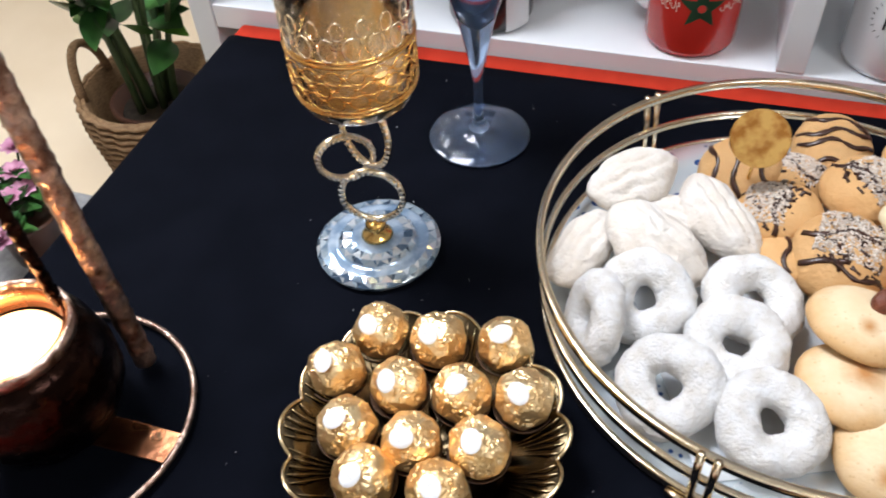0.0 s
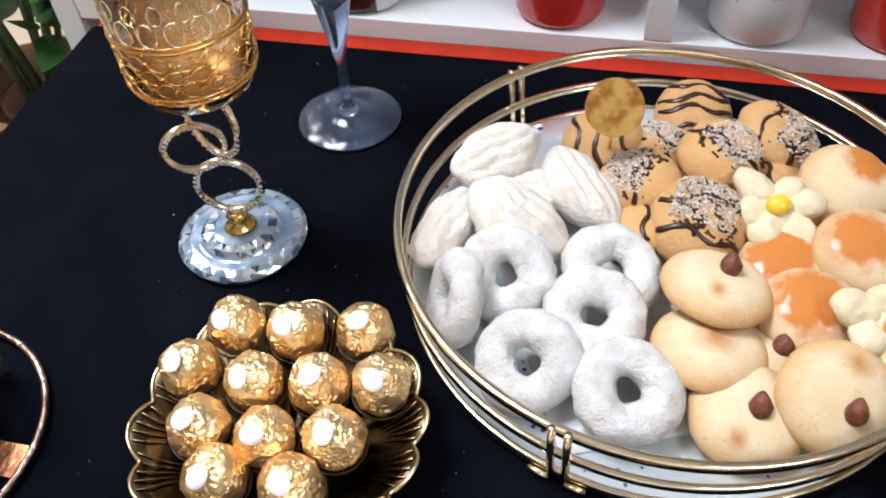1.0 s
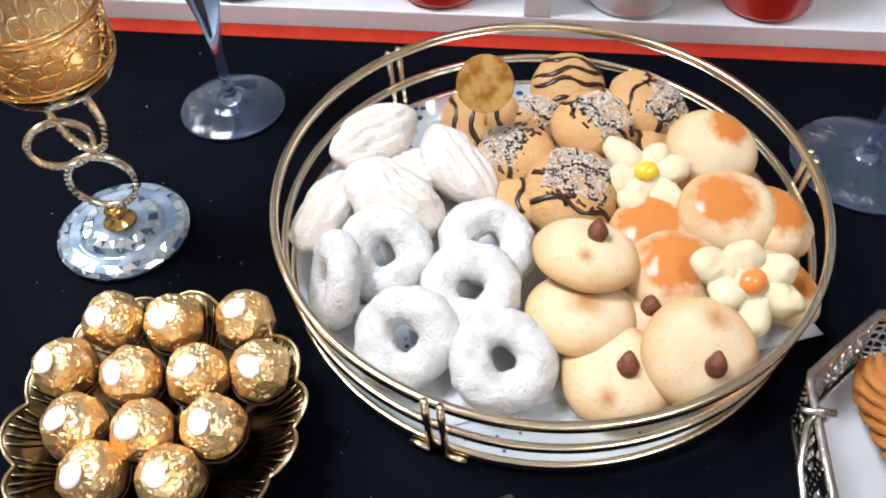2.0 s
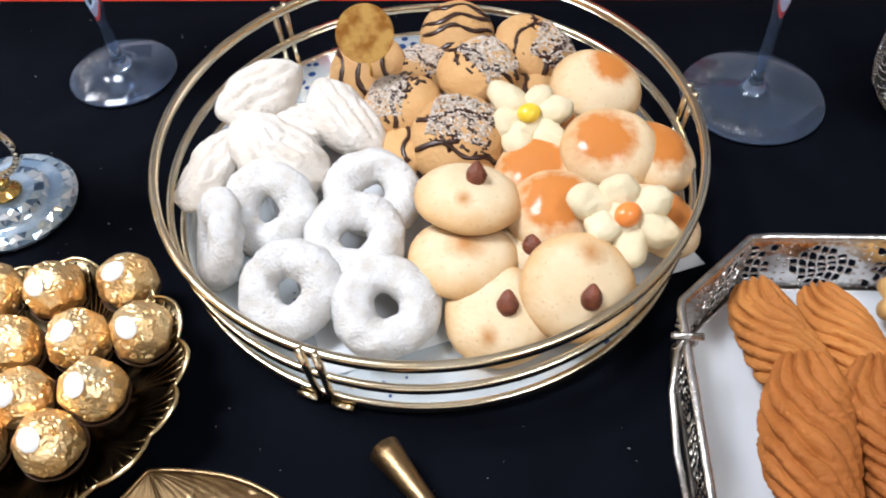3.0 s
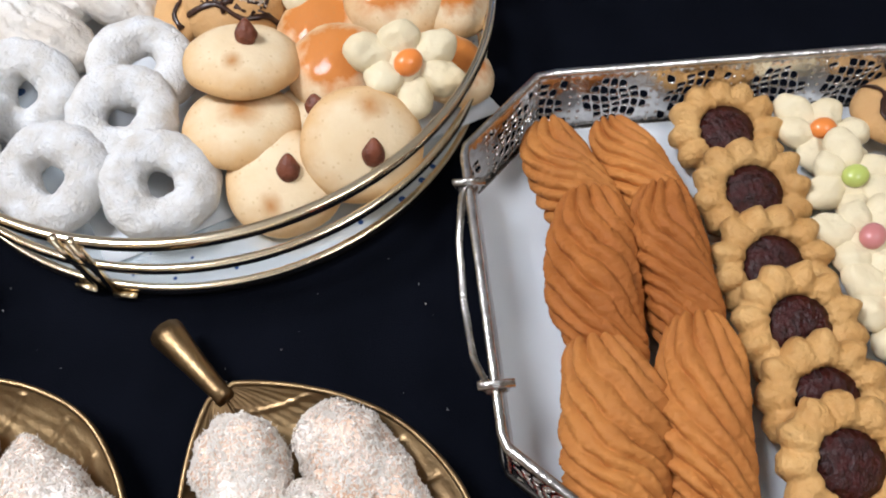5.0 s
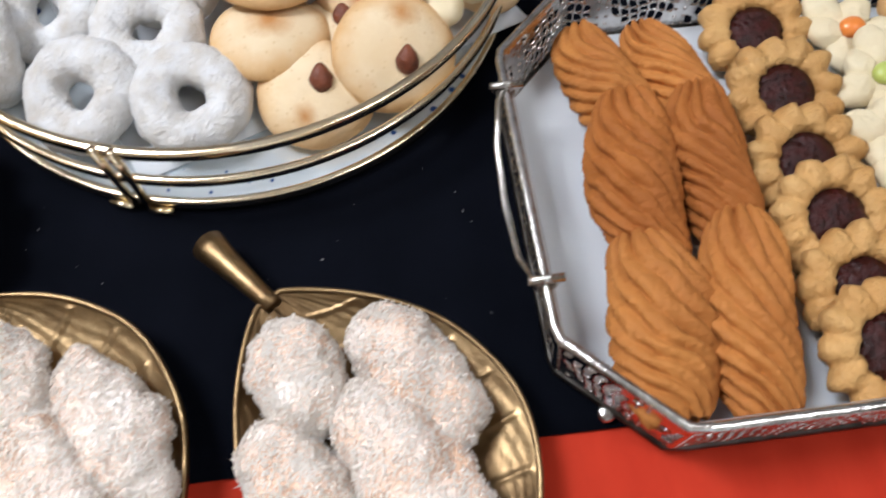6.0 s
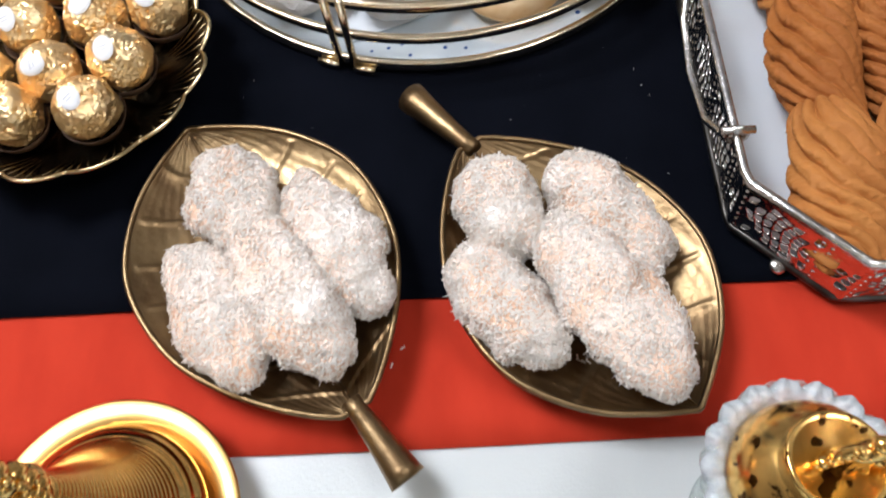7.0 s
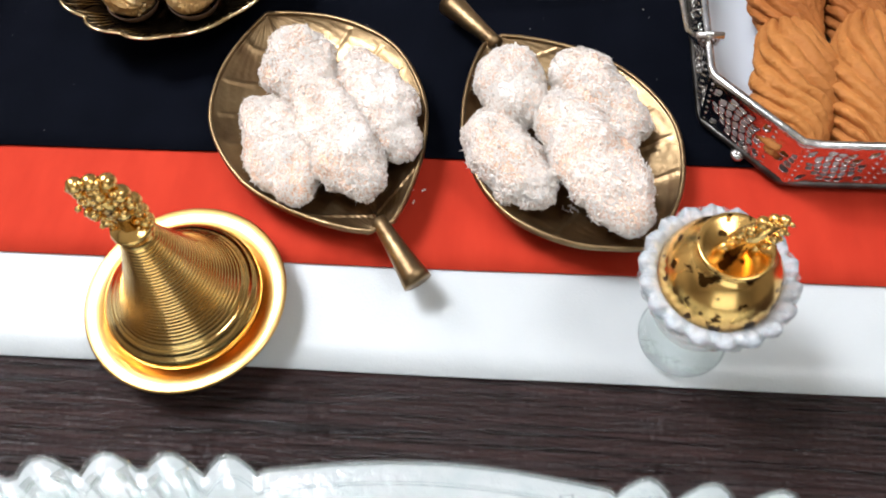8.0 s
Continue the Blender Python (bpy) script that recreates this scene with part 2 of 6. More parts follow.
M_AMBER = mat("amber_lustre_glass", (1.0, 0.66, 0.26), (0.95, 0.48, 0.12), 0.08, 0.0, scale=60, rough2=0.2, trans=0.75, bump=0.4, bscale=150)
# Brown mottling stands in for the biscuits mirrored in the polished disc.
M_TAG = mat("reflection_toned_gold_disc", (0.76, 0.45, 0.13), (0.42, 0.17, 0.03), 0.2, 0.55, scale=110, sharp=0.7, coat=0.5)
M_MUGRED = mat("red_glazed_ceramic", (0.52, 0.03, 0.02), (0.56, 0.035, 0.025), 0.22, scale=20, coat=0.3)
M_MUGBLACK = mat("black_glazed_ceramic", (0.012, 0.012, 0.013), (0.02, 0.02, 0.02), 0.22, scale=20, coat=0.3)
M_MUGWHITE = mat("white_glazed_ceramic", (0.76, 0.77, 0.78), (0.80, 0.81, 0.82), 0.2, scale=20, coat=0.3)
M_STAR = mat("dark_green_print", (0.010, 0.045, 0.018), rough=0.4)
M_INK = mat("black_ink", (0.02, 0.02, 0.02), rough=0.5)
M_INKW = mat("cream_ink", (0.75, 0.62, 0.50), rough=0.5)
M_INKO = mat("orange_ink", (0.60, 0.16, 0.03), (0.5, 0.3, 0.05), rough=0.4, scale=120, sharp=0.8)
M_LEAF = mat("glossy_green_leaf", (0.020, 0.075, 0.022), (0.05, 0.15, 0.03), 0.3, scale=14, vary=0.25)
M_LEAFB = mat("young_green_leaf", (0.10, 0.26, 0.03), (0.16, 0.34, 0.05), 0.35, scale=14, vary=0.2)
M_STALK = mat("dark_green_stalk", (0.03, 0.06, 0.02), (0.06, 0.09, 0.03), 0.5, scale=30)
M_BASKET = mat("woven_straw", (0.36, 0.22, 0.11), (0.20, 0.11, 0.05), 0.8, scale=120, bump=1.0, bscale=160, stretch=(1, 1, 4))
M_POT = mat("brown_plant_pot", (0.055, 0.020, 0.012), (0.09, 0.036, 0.02), 0.35, scale=20)
M_SOIL = mat("potting_soil", (0.02, 0.014, 0.01), (0.05, 0.035, 0.02), 0.95, scale=90, bump=1.0, bscale=150)
M_PETAL = mat("pink_petal", (0.55, 0.20, 0.34), (0.72, 0.42, 0.54), 0.6, scale=30, vary=0.15)
M_TABLEWOOD = mat("dark_table_wood", (0.05, 0.025, 0.015), (0.10, 0.05, 0.03), 0.4, scale=8, stretch=(1, 8, 8))
M_LAMP = bpy.data.materials.new("lit_panel")
M_LAMP.use_nodes = True
M_LAMP.node_tree.nodes["Principled BSDF"].inputs["Emission Color"].default_value = (1.0, 0.96, 0.9, 1)
M_LAMP.node_tree.nodes["Principled BSDF"].inputs["Emission Strength"].default_value = 5.0
M_CANDLE = bpy.data.materials.new("glowing_candle_wax")
M_CANDLE.use_nodes = True
cb = M_CANDLE.node_tree.nodes["Principled BSDF"]
cb.inputs["Base Color"].default_value = (0.9, 0.7, 0.45, 1)
cb.inputs["Emission Color"].default_value = (1.0, 0.60, 0.27, 1)
cb.inputs["Emission Strength"].default_value = 1.15


def crystal_material():
    # cut glass with its sparkle painted in: every facet shows another tone
    m = bpy.data.materials.new("sparkle_toned_crystal")
    m.use_nodes = True
    nt = m.node_tree
    b = nt.nodes["Principled BSDF"]
    geo = nt.nodes.new("ShaderNodeNewGeometry")
    r = nt.nodes.new("ShaderNodeValToRGB")
    r.color_ramp.elements[0].color = (0.06, 0.10, 0.16, 1)
    r.color_ramp.elements[1].color = (0.98, 0.99, 1.0, 1)
    for at, tone in ((0.22, (0.18, 0.28, 0.42, 1)), (0.36, (0.48, 0.62, 0.74, 1)), (0.62, (0.66, 0.78, 0.88, 1)), (0.85, (0.90, 0.95, 0.99, 1))):
        r.color_ramp.elements.new(at).color = tone
    nt.links.new(geo.outputs["Random Per Island"], r.inputs["Fac"])
    nt.links.new(r.outputs["Color"], b.inputs["Base Color"])
    b.inputs["Metallic"].default_value = 0.7
    b.inputs["Roughness"].default_value = 0.06
    return m


M_CRYSTAL = crystal_material()
# Pale and dark blue tones stand in for reflections in clear crystal.
M_FOOTCRYSTAL = mat("reflection_toned_crystal", (0.66, 0.80, 0.95), (0.30, 0.43, 0.60), 0.06, 0.6, scale=70, sharp=0.7, rough2=0.12)


# ---- mesh helpers ----
def part(name, bm, material, parent, label="", smooth=True, kind=""):
    me = bpy.data.meshes.new(name)
    bm.normal_update()
    bm.to_mesh(me)
    bm.free()
    if smooth:
        me.polygons.foreach_set("use_smooth", [True] * len(me.polygons))
    me.materials.append(material)
    ob = new(name, me)
    if parent is not None:
        ob.parent = parent
    return tagged(ob, label, kind=kind)


def tilted(x, y, z, rx=0, ry=0, rz=0):
    """Turned by rz about its own axis first, then tipped by rx and ry."""
    return pose(x, y, z, rx, ry, 0) @ pose(0, 0, 0, 0, 0, rz)


def thing(name, m, label, category, group="", kind=""):
    ob = new(name)
    ob.empty_display_size = 0.02
    ob.matrix_world = m
    return tagged(ob, label, category, group, kind)


def box(bm, x0, x1, y0, y1, z0, z1, bevel=0.0):
    g = bmesh.ops.create_cube(bm, size=1.0)
    for v in g["verts"]:
        v.co = Vector((x0 + (v.co.x + 0.5) * (x1 - x0), y0 + (v.co.y + 0.5) * (y1 - y0), z0 + (v.co.z + 0.5) * (z1 - z0)))
    if bevel:
        es = list({e for v in g["verts"] for e in v.link_edges})
        bmesh.ops.bevel(bm, geom=es, offset=bevel, segments=2, affect="EDGES", profile=0.6)
    return bm


def lathe(bm, profile, n=64, radial=None, closed=False, at=(0, 0, 0)):
    """profile: (r, z) pairs; radial(a, r, z) -> (r, z) shapes it round the axis."""
    rings = []
    for r, z in profile:
        ring = []
        for i in range(n):
            a = 2 * math.pi * i / n
            rr, zz = radial(a, r, z) if radial else (r, z)
            ring.append(bm.verts.new((at[0] + rr * math.cos(a), at[1] + rr * math.sin(a), at[2] + zz)))
        rings.append(ring)
    pairs = list(zip(rings, rings[1:])) + ([(rings[-1], rings[0])] if closed else [])
    for lo, hi in pairs:
        for i in range(n):
            bm.faces.new((lo[i], lo[(i + 1) % n], hi[(i + 1) % n], hi[i]))
    if not closed:
        if profile[0][0] > 1e-5:
            bm.faces.new(list(reversed(rings[0])))
        if profile[-1][0] > 1e-5:
            bm.faces.new(rings[-1])
    return bm


def sweep(bm, pts, radius, sides=8, closed=False, flat=1.0, up=Vector((0, 0, 1)), caps=True):
    """A tube along pts; radius a number or a function of 0..1; flat squashes it along the second axis."""
    pts = [Vector(p) for p in pts]
    n, rings = len(pts), []
    for i, p in enumerate(pts):
        a = pts[(i - 1) % n] if closed or i else pts[0]
        b = pts[(i + 1) % n] if closed or i < n - 1 else pts[-1]
        d = (b - a).normalized()
        s = d.cross(up)
        if s.length < 1e-4:
            s = d.cross(Vector((1, 0, 0)))
        s.normalize()
        w = s.cross(d).normalized()
        r = radius(i / max(1, n - 1)) if callable(radius) else radius
        rings.append([bm.verts.new(p + s * r * math.cos(2 * math.pi * k / sides) + w * r * flat * math.sin(2 * math.pi * k / sides)) for k in range(sides)])
    for i in range(n if closed else n - 1):
        lo, hi = rings[i], rings[(i + 1) % n]
        for k in range(sides):
            bm.faces.new((lo[k], lo[(k + 1) % sides], hi[(k + 1) % sides], hi[k]))
    if caps and not closed:
        bm.faces.new(list(reversed(rings[0])))
        bm.faces.new(rings[-1])
    return bm


def blob(bm, a, b, c, seed=0, rough=0.0, freq=60.0, flat=0.0, nu=40, nv=22, shape=None):
    """A rounded lump with half sizes a, b, c; flat: how far its underside is flattened; rough: uneven surface in metres."""
    rows = []
    off = Vector((seed * 3.17, seed * 1.31, seed * 2.11))
    for j in range(1, nv):
        t = math.pi * j / nv
        row = []
        for i in range(nu):
            p = 2 * math.pi * i / nu
            d = Vector((math.sin(t) * math.cos(p), math.sin(t) * math.sin(p), math.cos(t)))
            v = Vector((a * d.x, b * d.y, c * d.z))
            if flat and v.z < 0:
                v.z *= 1 - flat
            if rough:
                v += d * rough * noise.fractal(v * freq + off, 1.0, 2.0, 3)
            if shape:
                v = shape(v, d)
            row.append(bm.verts.new(v))
        rows.append(row)
    top = Vector((0, 0, c))
    bot = Vector((0, 0, -c * (1 - flat)))
    if shape:
        top, bot = shape(top, Vector((0, 0, 1))), shape(bot, Vector((0, 0, -1)))
    vt, vb = bm.verts.new(top), bm.verts.new(bot)
    for i in range(nu):
        k = (i + 1) % nu
        bm.faces.new((vt, rows[0][i], rows[0][k]))
        bm.faces.new((rows[-1][k], rows[-1][i], vb))
        for lo, hi in zip(rows, rows[1:]):
            bm.faces.new((lo[i], hi[i], hi[k], lo[k]))
    return bm


def bead(bm, at, r, sub=1):
    g = bmesh.ops.create_icosphere(bm, subdivisions=sub, radius=r)
    for v in g["verts"]:
        v.co += Vector(at)


def ring_band(bm, r, z0, z1, w, n=128):
    e = 0.0006
    lathe(bm, [(r - w / 2 + e, z0), (r + w / 2 - e, z0), (r + w / 2, z0 + e), (r + w / 2, z1 - e), (r + w / 2 - e, z1), (r - w / 2 + e, z1), (r - w / 2, z1 - e), (r - w / 2, z0 + e)], n, closed=True)
    return bm


# ---- the room ----
def structure(name, bm, material, label="", category=""):
    return tagged(part(name, bm, material, None, label), label, category, kind="structure")


def flat_structure(name, dims, material, label, category, bevel=0.0):
    return tagged(part(name, box(bmesh.new(), *dims, bevel), material, None, smooth=False), label, category, kind="structure")


flat_structure("floor", (-2.6, 2.6, -2.3, 1.85, -0.80, -0.75), M_FLOOR, "beige polished tile floor of a living room", "floor")
# Ceiling, side and south walls are unseen, added for bounce and darker reflections.
flat_structure("ceiling", (-2.7, 2.7, -2.4, 1.95, 1.75, 1.85), M_CEIL, "unseen plain white ceiling added to bounce light", "ceiling")
flat_structure("wall_north", (-2.7, 2.7, 1.85, 1.95, -0.80, 1.75), M_WALL, "taupe painted wall behind the bookcase", "wall")
flat_structure("wall_west", (-2.7, -2.6, -2.3, 1.85, -0.80, 1.75), M_WALL, "unseen taupe side wall added to shape reflections", "wall")
flat_structure("wall_east", (2.6, 2.7, -2.3, 1.85, -0.80, 1.75), M_WALL, "unseen taupe side wall added to shape reflections", "wall")
wb = bmesh.new()
box(wb, -2.7, -0.45, -2.4, -2.3, -0.80, 1.75)
box(wb, 1.05, 2.7, -2.4, -2.3, -0.80, 1.75)
box(wb, -0.45, 1.05, -2.4, -2.3, -0.80, 0.15)
box(wb, -0.45, 1.05, -2.4, -2.3, 1.35, 1.75)
tagged(part("wall_south", wb, M_WALL, None, smooth=False), "unseen taupe wall added with an opening for fill light", "wall", kind="structure")
flat_structure("baseboard", (-2.6, -0.40, 1.832, 1.85, -0.75, -0.65), M_BASEB, "brown wooden skirting board", "baseboard")
# First panel follows the glare; the other two only house added fill lamps.
for x, y in ((-0.68, 0.48), (1.0, -0.3), (-1.55, 1.15)):
    cl = thing("unseen_ceiling_light", pose(x, y, 1.75), "unseen flat white square panel light placed to light the room", "ceiling light", "ceiling lights")
    part("diffuser", box(bmesh.new(), -0.30, 0.30, -0.30, 0.30, -0.030, -0.012, 0.004), M_LAMP, cl, "glowing diffuser", smooth=False)
    part("frame", box(bmesh.new(), -0.33, 0.33, -0.33, 0.33, -0.011, 0.0, 0.002), M_CEIL, cl, smooth=False)

# Frame and sill are unseen, added round the opening that lets fill light in.
win = tagged(new("added_window_1"), "unseen white window frame added round the fill-light opening", "window", kind="structure")
for dims in ((-0.45, 1.05, -2.37, -2.33, 0.15, 0.20), (-0.45, 1.05, -2.37, -2.33, 1.30, 1.35), (-0.45, -0.40, -2.37, -2.33, 0.2005, 1.2995), (1.0, 1.05, -2.37, -2.33, 0.2005, 1.2995), (0.275, 0.325, -2.37, -2.33, 0.2005, 1.2995)):
    part("window_frame", box(bmesh.new(), *dims, 0.004), M_CEIL, win, smooth=False)
part("window_sill", box(bmesh.new(), -0.48, 1.08, -2.299, -2.24, 0.12, 0.149, 0.004), M_CEIL, win, smooth=False)

rug = tagged(part("rug", box(bmesh.new(), -1.45, -0.72, 0.45, 1.03, -0.75, -0.738, 0.004), M_RUG, None, smooth=False), "grey woven rug lying on the tiles", "rug")

# ---- table and cloths ----
TX0, TX1, TY0, TY1 = -0.298, 1.25, -0.62, 0.6195
table = thing("dining_table", pose(0.5, 0.1, -0.75), "dark woodgrain dining table under cloth runners", "table")
part("tabletop", box(bmesh.new(), TX0 - 0.5 + 0.002, TX1 - 0.5, TY0 - 0.1, TY1 - 0.1 - 0.003, 0.715, 0.7440, 0.003), M_MAT, table, "dark brown woodgrain top", smooth=False)
for lx, ly in ((-0.72, -0.66), (0.70, -0.66), (-0.72, 0.45), (0.70, 0.45)):
    part("leg", box(bmesh.new(), lx - 0.03, lx + 0.03, ly - 0.03, ly + 0.03, 0.0, 0.714, 0.004), M_TABLEWOOD, table, smooth=False)


def runner(name, y0, y1, z, material, label, wave):
    # a cloth strip across the table that hangs over its left end
    bm = bmesh.new()
    cols = [(TX0 - 0.004, -0.22), (TX0 - 0.004, -0.10), (TX0 - 0.004, -0.012), (TX0 - 0.001, -0.002), (TX0 + 0.004, 0.0)] + [(TX0 + 0.03 + i * 0.03, 0.0) for i in range(50)]
    rows = max(3, int((y1 - y0) / 0.015))
    grid = []
    for cx, cz in cols:
        line = []
        for j in range(rows + 1):
            y = y0 + (y1 - y0) * j / rows
            ed = wave * noise.noise(Vector((cx * 9, y0 * 7 + (0 if j == 0 else 3), 0))) if j in (0, rows) else 0
            h = 0.0004 * noise.noise(Vector((cx * 14, y * 30, z * 900)))
            line.append(bm.verts.new((cx - z * (cz < -0.001), y + ed, z + cz + (h if cz == 0 else 0))))
        grid.append(line)
    for a, b in zip(grid, grid[1:]):
        for j in range(rows):
            bm.faces.new((a[j], b[j], b[j + 1], a[j + 1]))
    ob = part(name, bm, material, None)
    s = ob.modifiers.new("thickness", "SOLIDIFY")
    s.thickness, s.offset = 0.001, -1
    return tagged(ob, label, "table runner", "cloth runners on the table")


runner("table_runner", 0.0238, 0.6185, -0.0040, M_WHITE_CLOTH, "white satin table runner lying on the woodgrain top", 0.0006)
runner("table_runner", 0.0790, 0.6180, -0.0022, M_RED, "bright red cloth runner lying on the white runner", 0.0006)
runner("table_runner", 0.1435, 0.5985, -0.0002, M_BLACK, "plain black cloth runner on top of the red runner", 0.0006)

# ---- bookcase behind the table ----
bc = thing("bookcase", pose(0.4, 0.62, -0.75), "white open bookcase with mugs on its boards", "bookcase")
BX0, BX1, SZ = -0.735, 0.60, 0.762
for bx in (BX0, BX1):
    part("side_panel", box(bmesh.new(), bx - 0.011, bx + 0.011, 0.0, 0.32, 0.0, 1.60, 0.001), M_SHELF, bc, smooth=False)
for i, z in enumerate((0.05, 0.40, SZ, SZ + 0.34, SZ + 0.68)):
    part("shelf_board", box(bmesh.new(), BX0 + 0.0115, BX1 - 0.0115, 0.001, 0.308, z - 0.022, z, 0.001), M_SHELF, bc, smooth=False)
    if z < SZ + 0.5:
        top = (0.40, SZ, SZ + 0.34, SZ + 0.68)[i] - 0.0225
        for dx in (-0.25, 0.19):
            part("divider", box(bmesh.new(), dx - 0.010, dx + 0.010, 0.001, 0.308, z + 0.0005, top, 0.001), M_SHELF, bc, smooth=False)
part("back_panel", box(bmesh.new(), BX0 + 0.0115, BX1 - 0.0115, 0.309, 0.317, 0.02, 1.59), M_SHELF, bc, smooth=False)


# ---- mugs on the shelf ----
SHELF_Z = SZ - 0.75 + 0.0005


def on_cylinder(bm, r, turn):
    """Bends a flat drawing (x across, y up, z outwards) round a mug of radius r, facing turn degrees."""
    for v in bm.verts:
        a = radians(turn) + v.co.x / r
        rr = r + v.co.z
        v.co = Vector((rr * math.cos(a), rr * math.sin(a), v.co.y))
    return bm


def text_mesh(body, size):
    cu = bpy.data.curves.new("text", "FONT")
    cu.body, cu.size, cu.align_x = body, size, "CENTER"
    cu.resolution_u = 3
    ob = new("text", cu)
    me = ob.to_mesh()
    bm = bmesh.new()
    bm.from_mesh(me)
    ob.to_mesh_clear()
    bpy.data.objects.remove(ob)
    bpy.data.curves.remove(cu)
    bmesh.ops.subdivide_edges(bm, edges=[e for e in bm.edges if e.calc_length() > 0.004], cuts=2)
    return bm


def mug(x, y, material, label, handle_turn, r=0.034, h=0.088, handle=M_MUGWHITE, wrap=None):
    m = thing("mug", pose(x, y, SHELF_Z), label, "mug", "mugs on the shelf")
    bm = bmesh.new()
    lathe(bm, [(0.0, 0.0), (r - 0.006, 0.0), (r - 0.002, 0.0015), (r, 0.006), (r, h - 0.001), (r - 0.0015, h + 0.0006), (r - 0.0034, h - 0.001), (r - 0.0036, 0.007), (r - 0.008, 0.005), (0.0, 0.005)], 56)
    part("cup_body", bm, material, m)
    a = radians(handle_turn)
    pts = []
    for i in range(15):
        t = math.pi * (-0.5 + i / 14)
        pts.append((math.cos(a) * (r - 0.002 + 0.028 * math.cos(t)), math.sin(a) * (r - 0.002 + 0.028 * math.cos(t)), h * 0.52 + 0.030 * math.sin(t)))
    part("handle", sweep(bmesh.new(), pts, 0.0052, 10, flat=0.75), handle, m)
    return m


def plate_on_mug(name, drawing, material, m, r, turn, z):
    bm = bmesh.new()
    for poly in drawing:
        vs = [bm.verts.new((px, py + z, 0.0004)) for px, py in poly]
        bm.faces.new(vs)
    es = [e for e in bm.edges if e.calc_length() > 0.006]
    if es:
        bmesh.ops.subdivide_edges(bm, edges=es, cuts=3, use_grid_fill=True)
    bmesh.ops.triangulate(bm, faces=bm.faces[:])
    part(name, on_cylinder(bm, r, turn), material, m, smooth=False)


def rect(x0, x1, y0, y1):
    return [(x0, y0), (x1, y0), (x1, y1), (x0, y1)]


m1 = mug(-0.083, 0.656, M_MUGBLACK, "black and white ceramic mug with an orange motif", 20)
plate_on_mug("motif", [rect(-0.022 + 0.005 * i, -0.018 + 0.005 * i, 0.004 + 0.008 * ((i * 7) % 5), 0.018 + 0.009 * ((i * 3) % 5)) for i in range(5)], M_INKO, m1, 0.034, -95, 0.02)
plate_on_mug("white_band", [rect(-0.012, 0.012, 0.002, 0.088)], M_MUGWHITE, m1, 0.0341, -35, 0.0)

m2 = mug(0.075, 0.656, M_MUGRED, "red ceramic mug with a dark green star and pale lettering", 160)
star = [(0.0175 * (1 if k % 2 == 0 else 0.42) * math.sin(math.pi * k / 5), 0.0175 * (1 if k % 2 == 0 else 0.42) * math.cos(math.pi * k / 5)) for k in range(10)]
plate_on_mug("star", [[(0, 0), star[(k - 1) % 10], star[k], star[(k + 1) % 10]] for k in range(0, 10, 2)] , M_STAR, m2, 0.034, -80, 0.043)
plate_on_mug("star_centre", [[(0.0032 * math.cos(k), 0.0032 * math.sin(k)) for k in [2 * math.pi * i / 8 for i in range(8)]]], M_MUGRED, m2, 0.0343, -80, 0.043)
for word, tx in (("\u0633\u0644\u0637\u0627\u0646", 0.024), ("\u0627\u0644\u0639\u0627\u0644\u0645", -0.024)):
    tb = text_mesh(word, 0.010)
    if len(tb.verts) < 8:
        tb.free()
        tb = bmesh.new()
        for k in range(4):
            box(tb, -0.008 + 0.004 * k, -0.0055 + 0.004 * k, 0.0, 0.003 + 0.002 * (k % 2), 0, 0.0004)
    for v in tb.verts:
        v.co = Vector((v.co.x * 0.62 + tx, v.co.y + 0.042, v.co.z + 0.0005))
    part("lettering", on_cylinder(tb, 0.034, -80), M_INKW, m2, "pale lettering", smooth=False)

m3 = mug(0.219, 0.656, M_MUGWHITE, "white ceramic mug with black lettering and a laurel motif", 60, r=0.0355)
for word, size, dx, dz in (("MAMA", 0.0200, 0.010, 0.040), ("Super", 0.013, 0.006, 0.060)):
    tb = text_mesh(word, size)
    if word == "Super":
        tb.free()
        tb = bmesh.new()
        for k in range(5):
            box(tb, -0.008 + 0.006 * k, -0.0045 + 0.006 * k, 0.001 * (k % 2), 0.006 + 0.003 * (k % 3), 0, 0.0004)
    for v in tb.verts:
        v.co = Vector((v.co.x * 0.9 + dx, v.co.y + dz, v.co.z + 0.0005))
    part("lettering", on_cylinder(tb, 0.0355, -98), M_INK, m3, "black lettering", smooth=False)
leafs = []
for k in range(9):
    a = radians(115 + k * 15)
    cx, cy = -0.005 + 0.018 * math.cos(a), 0.0 + 0.015 * math.sin(a)
    leafs.append([(cx, cy - 0.0006), (cx + 0.003 * math.cos(a), cy + 0.003 * math.sin(a)), (cx, cy + 0.0006)])
plate_on_mug("laurel", leafs, M_INK, m3, 0.0357, -98, 0.047)

mug(0.318, 0.656, M_MUGRED, "plain red ceramic mug", 50, handle=M_MUGRED)


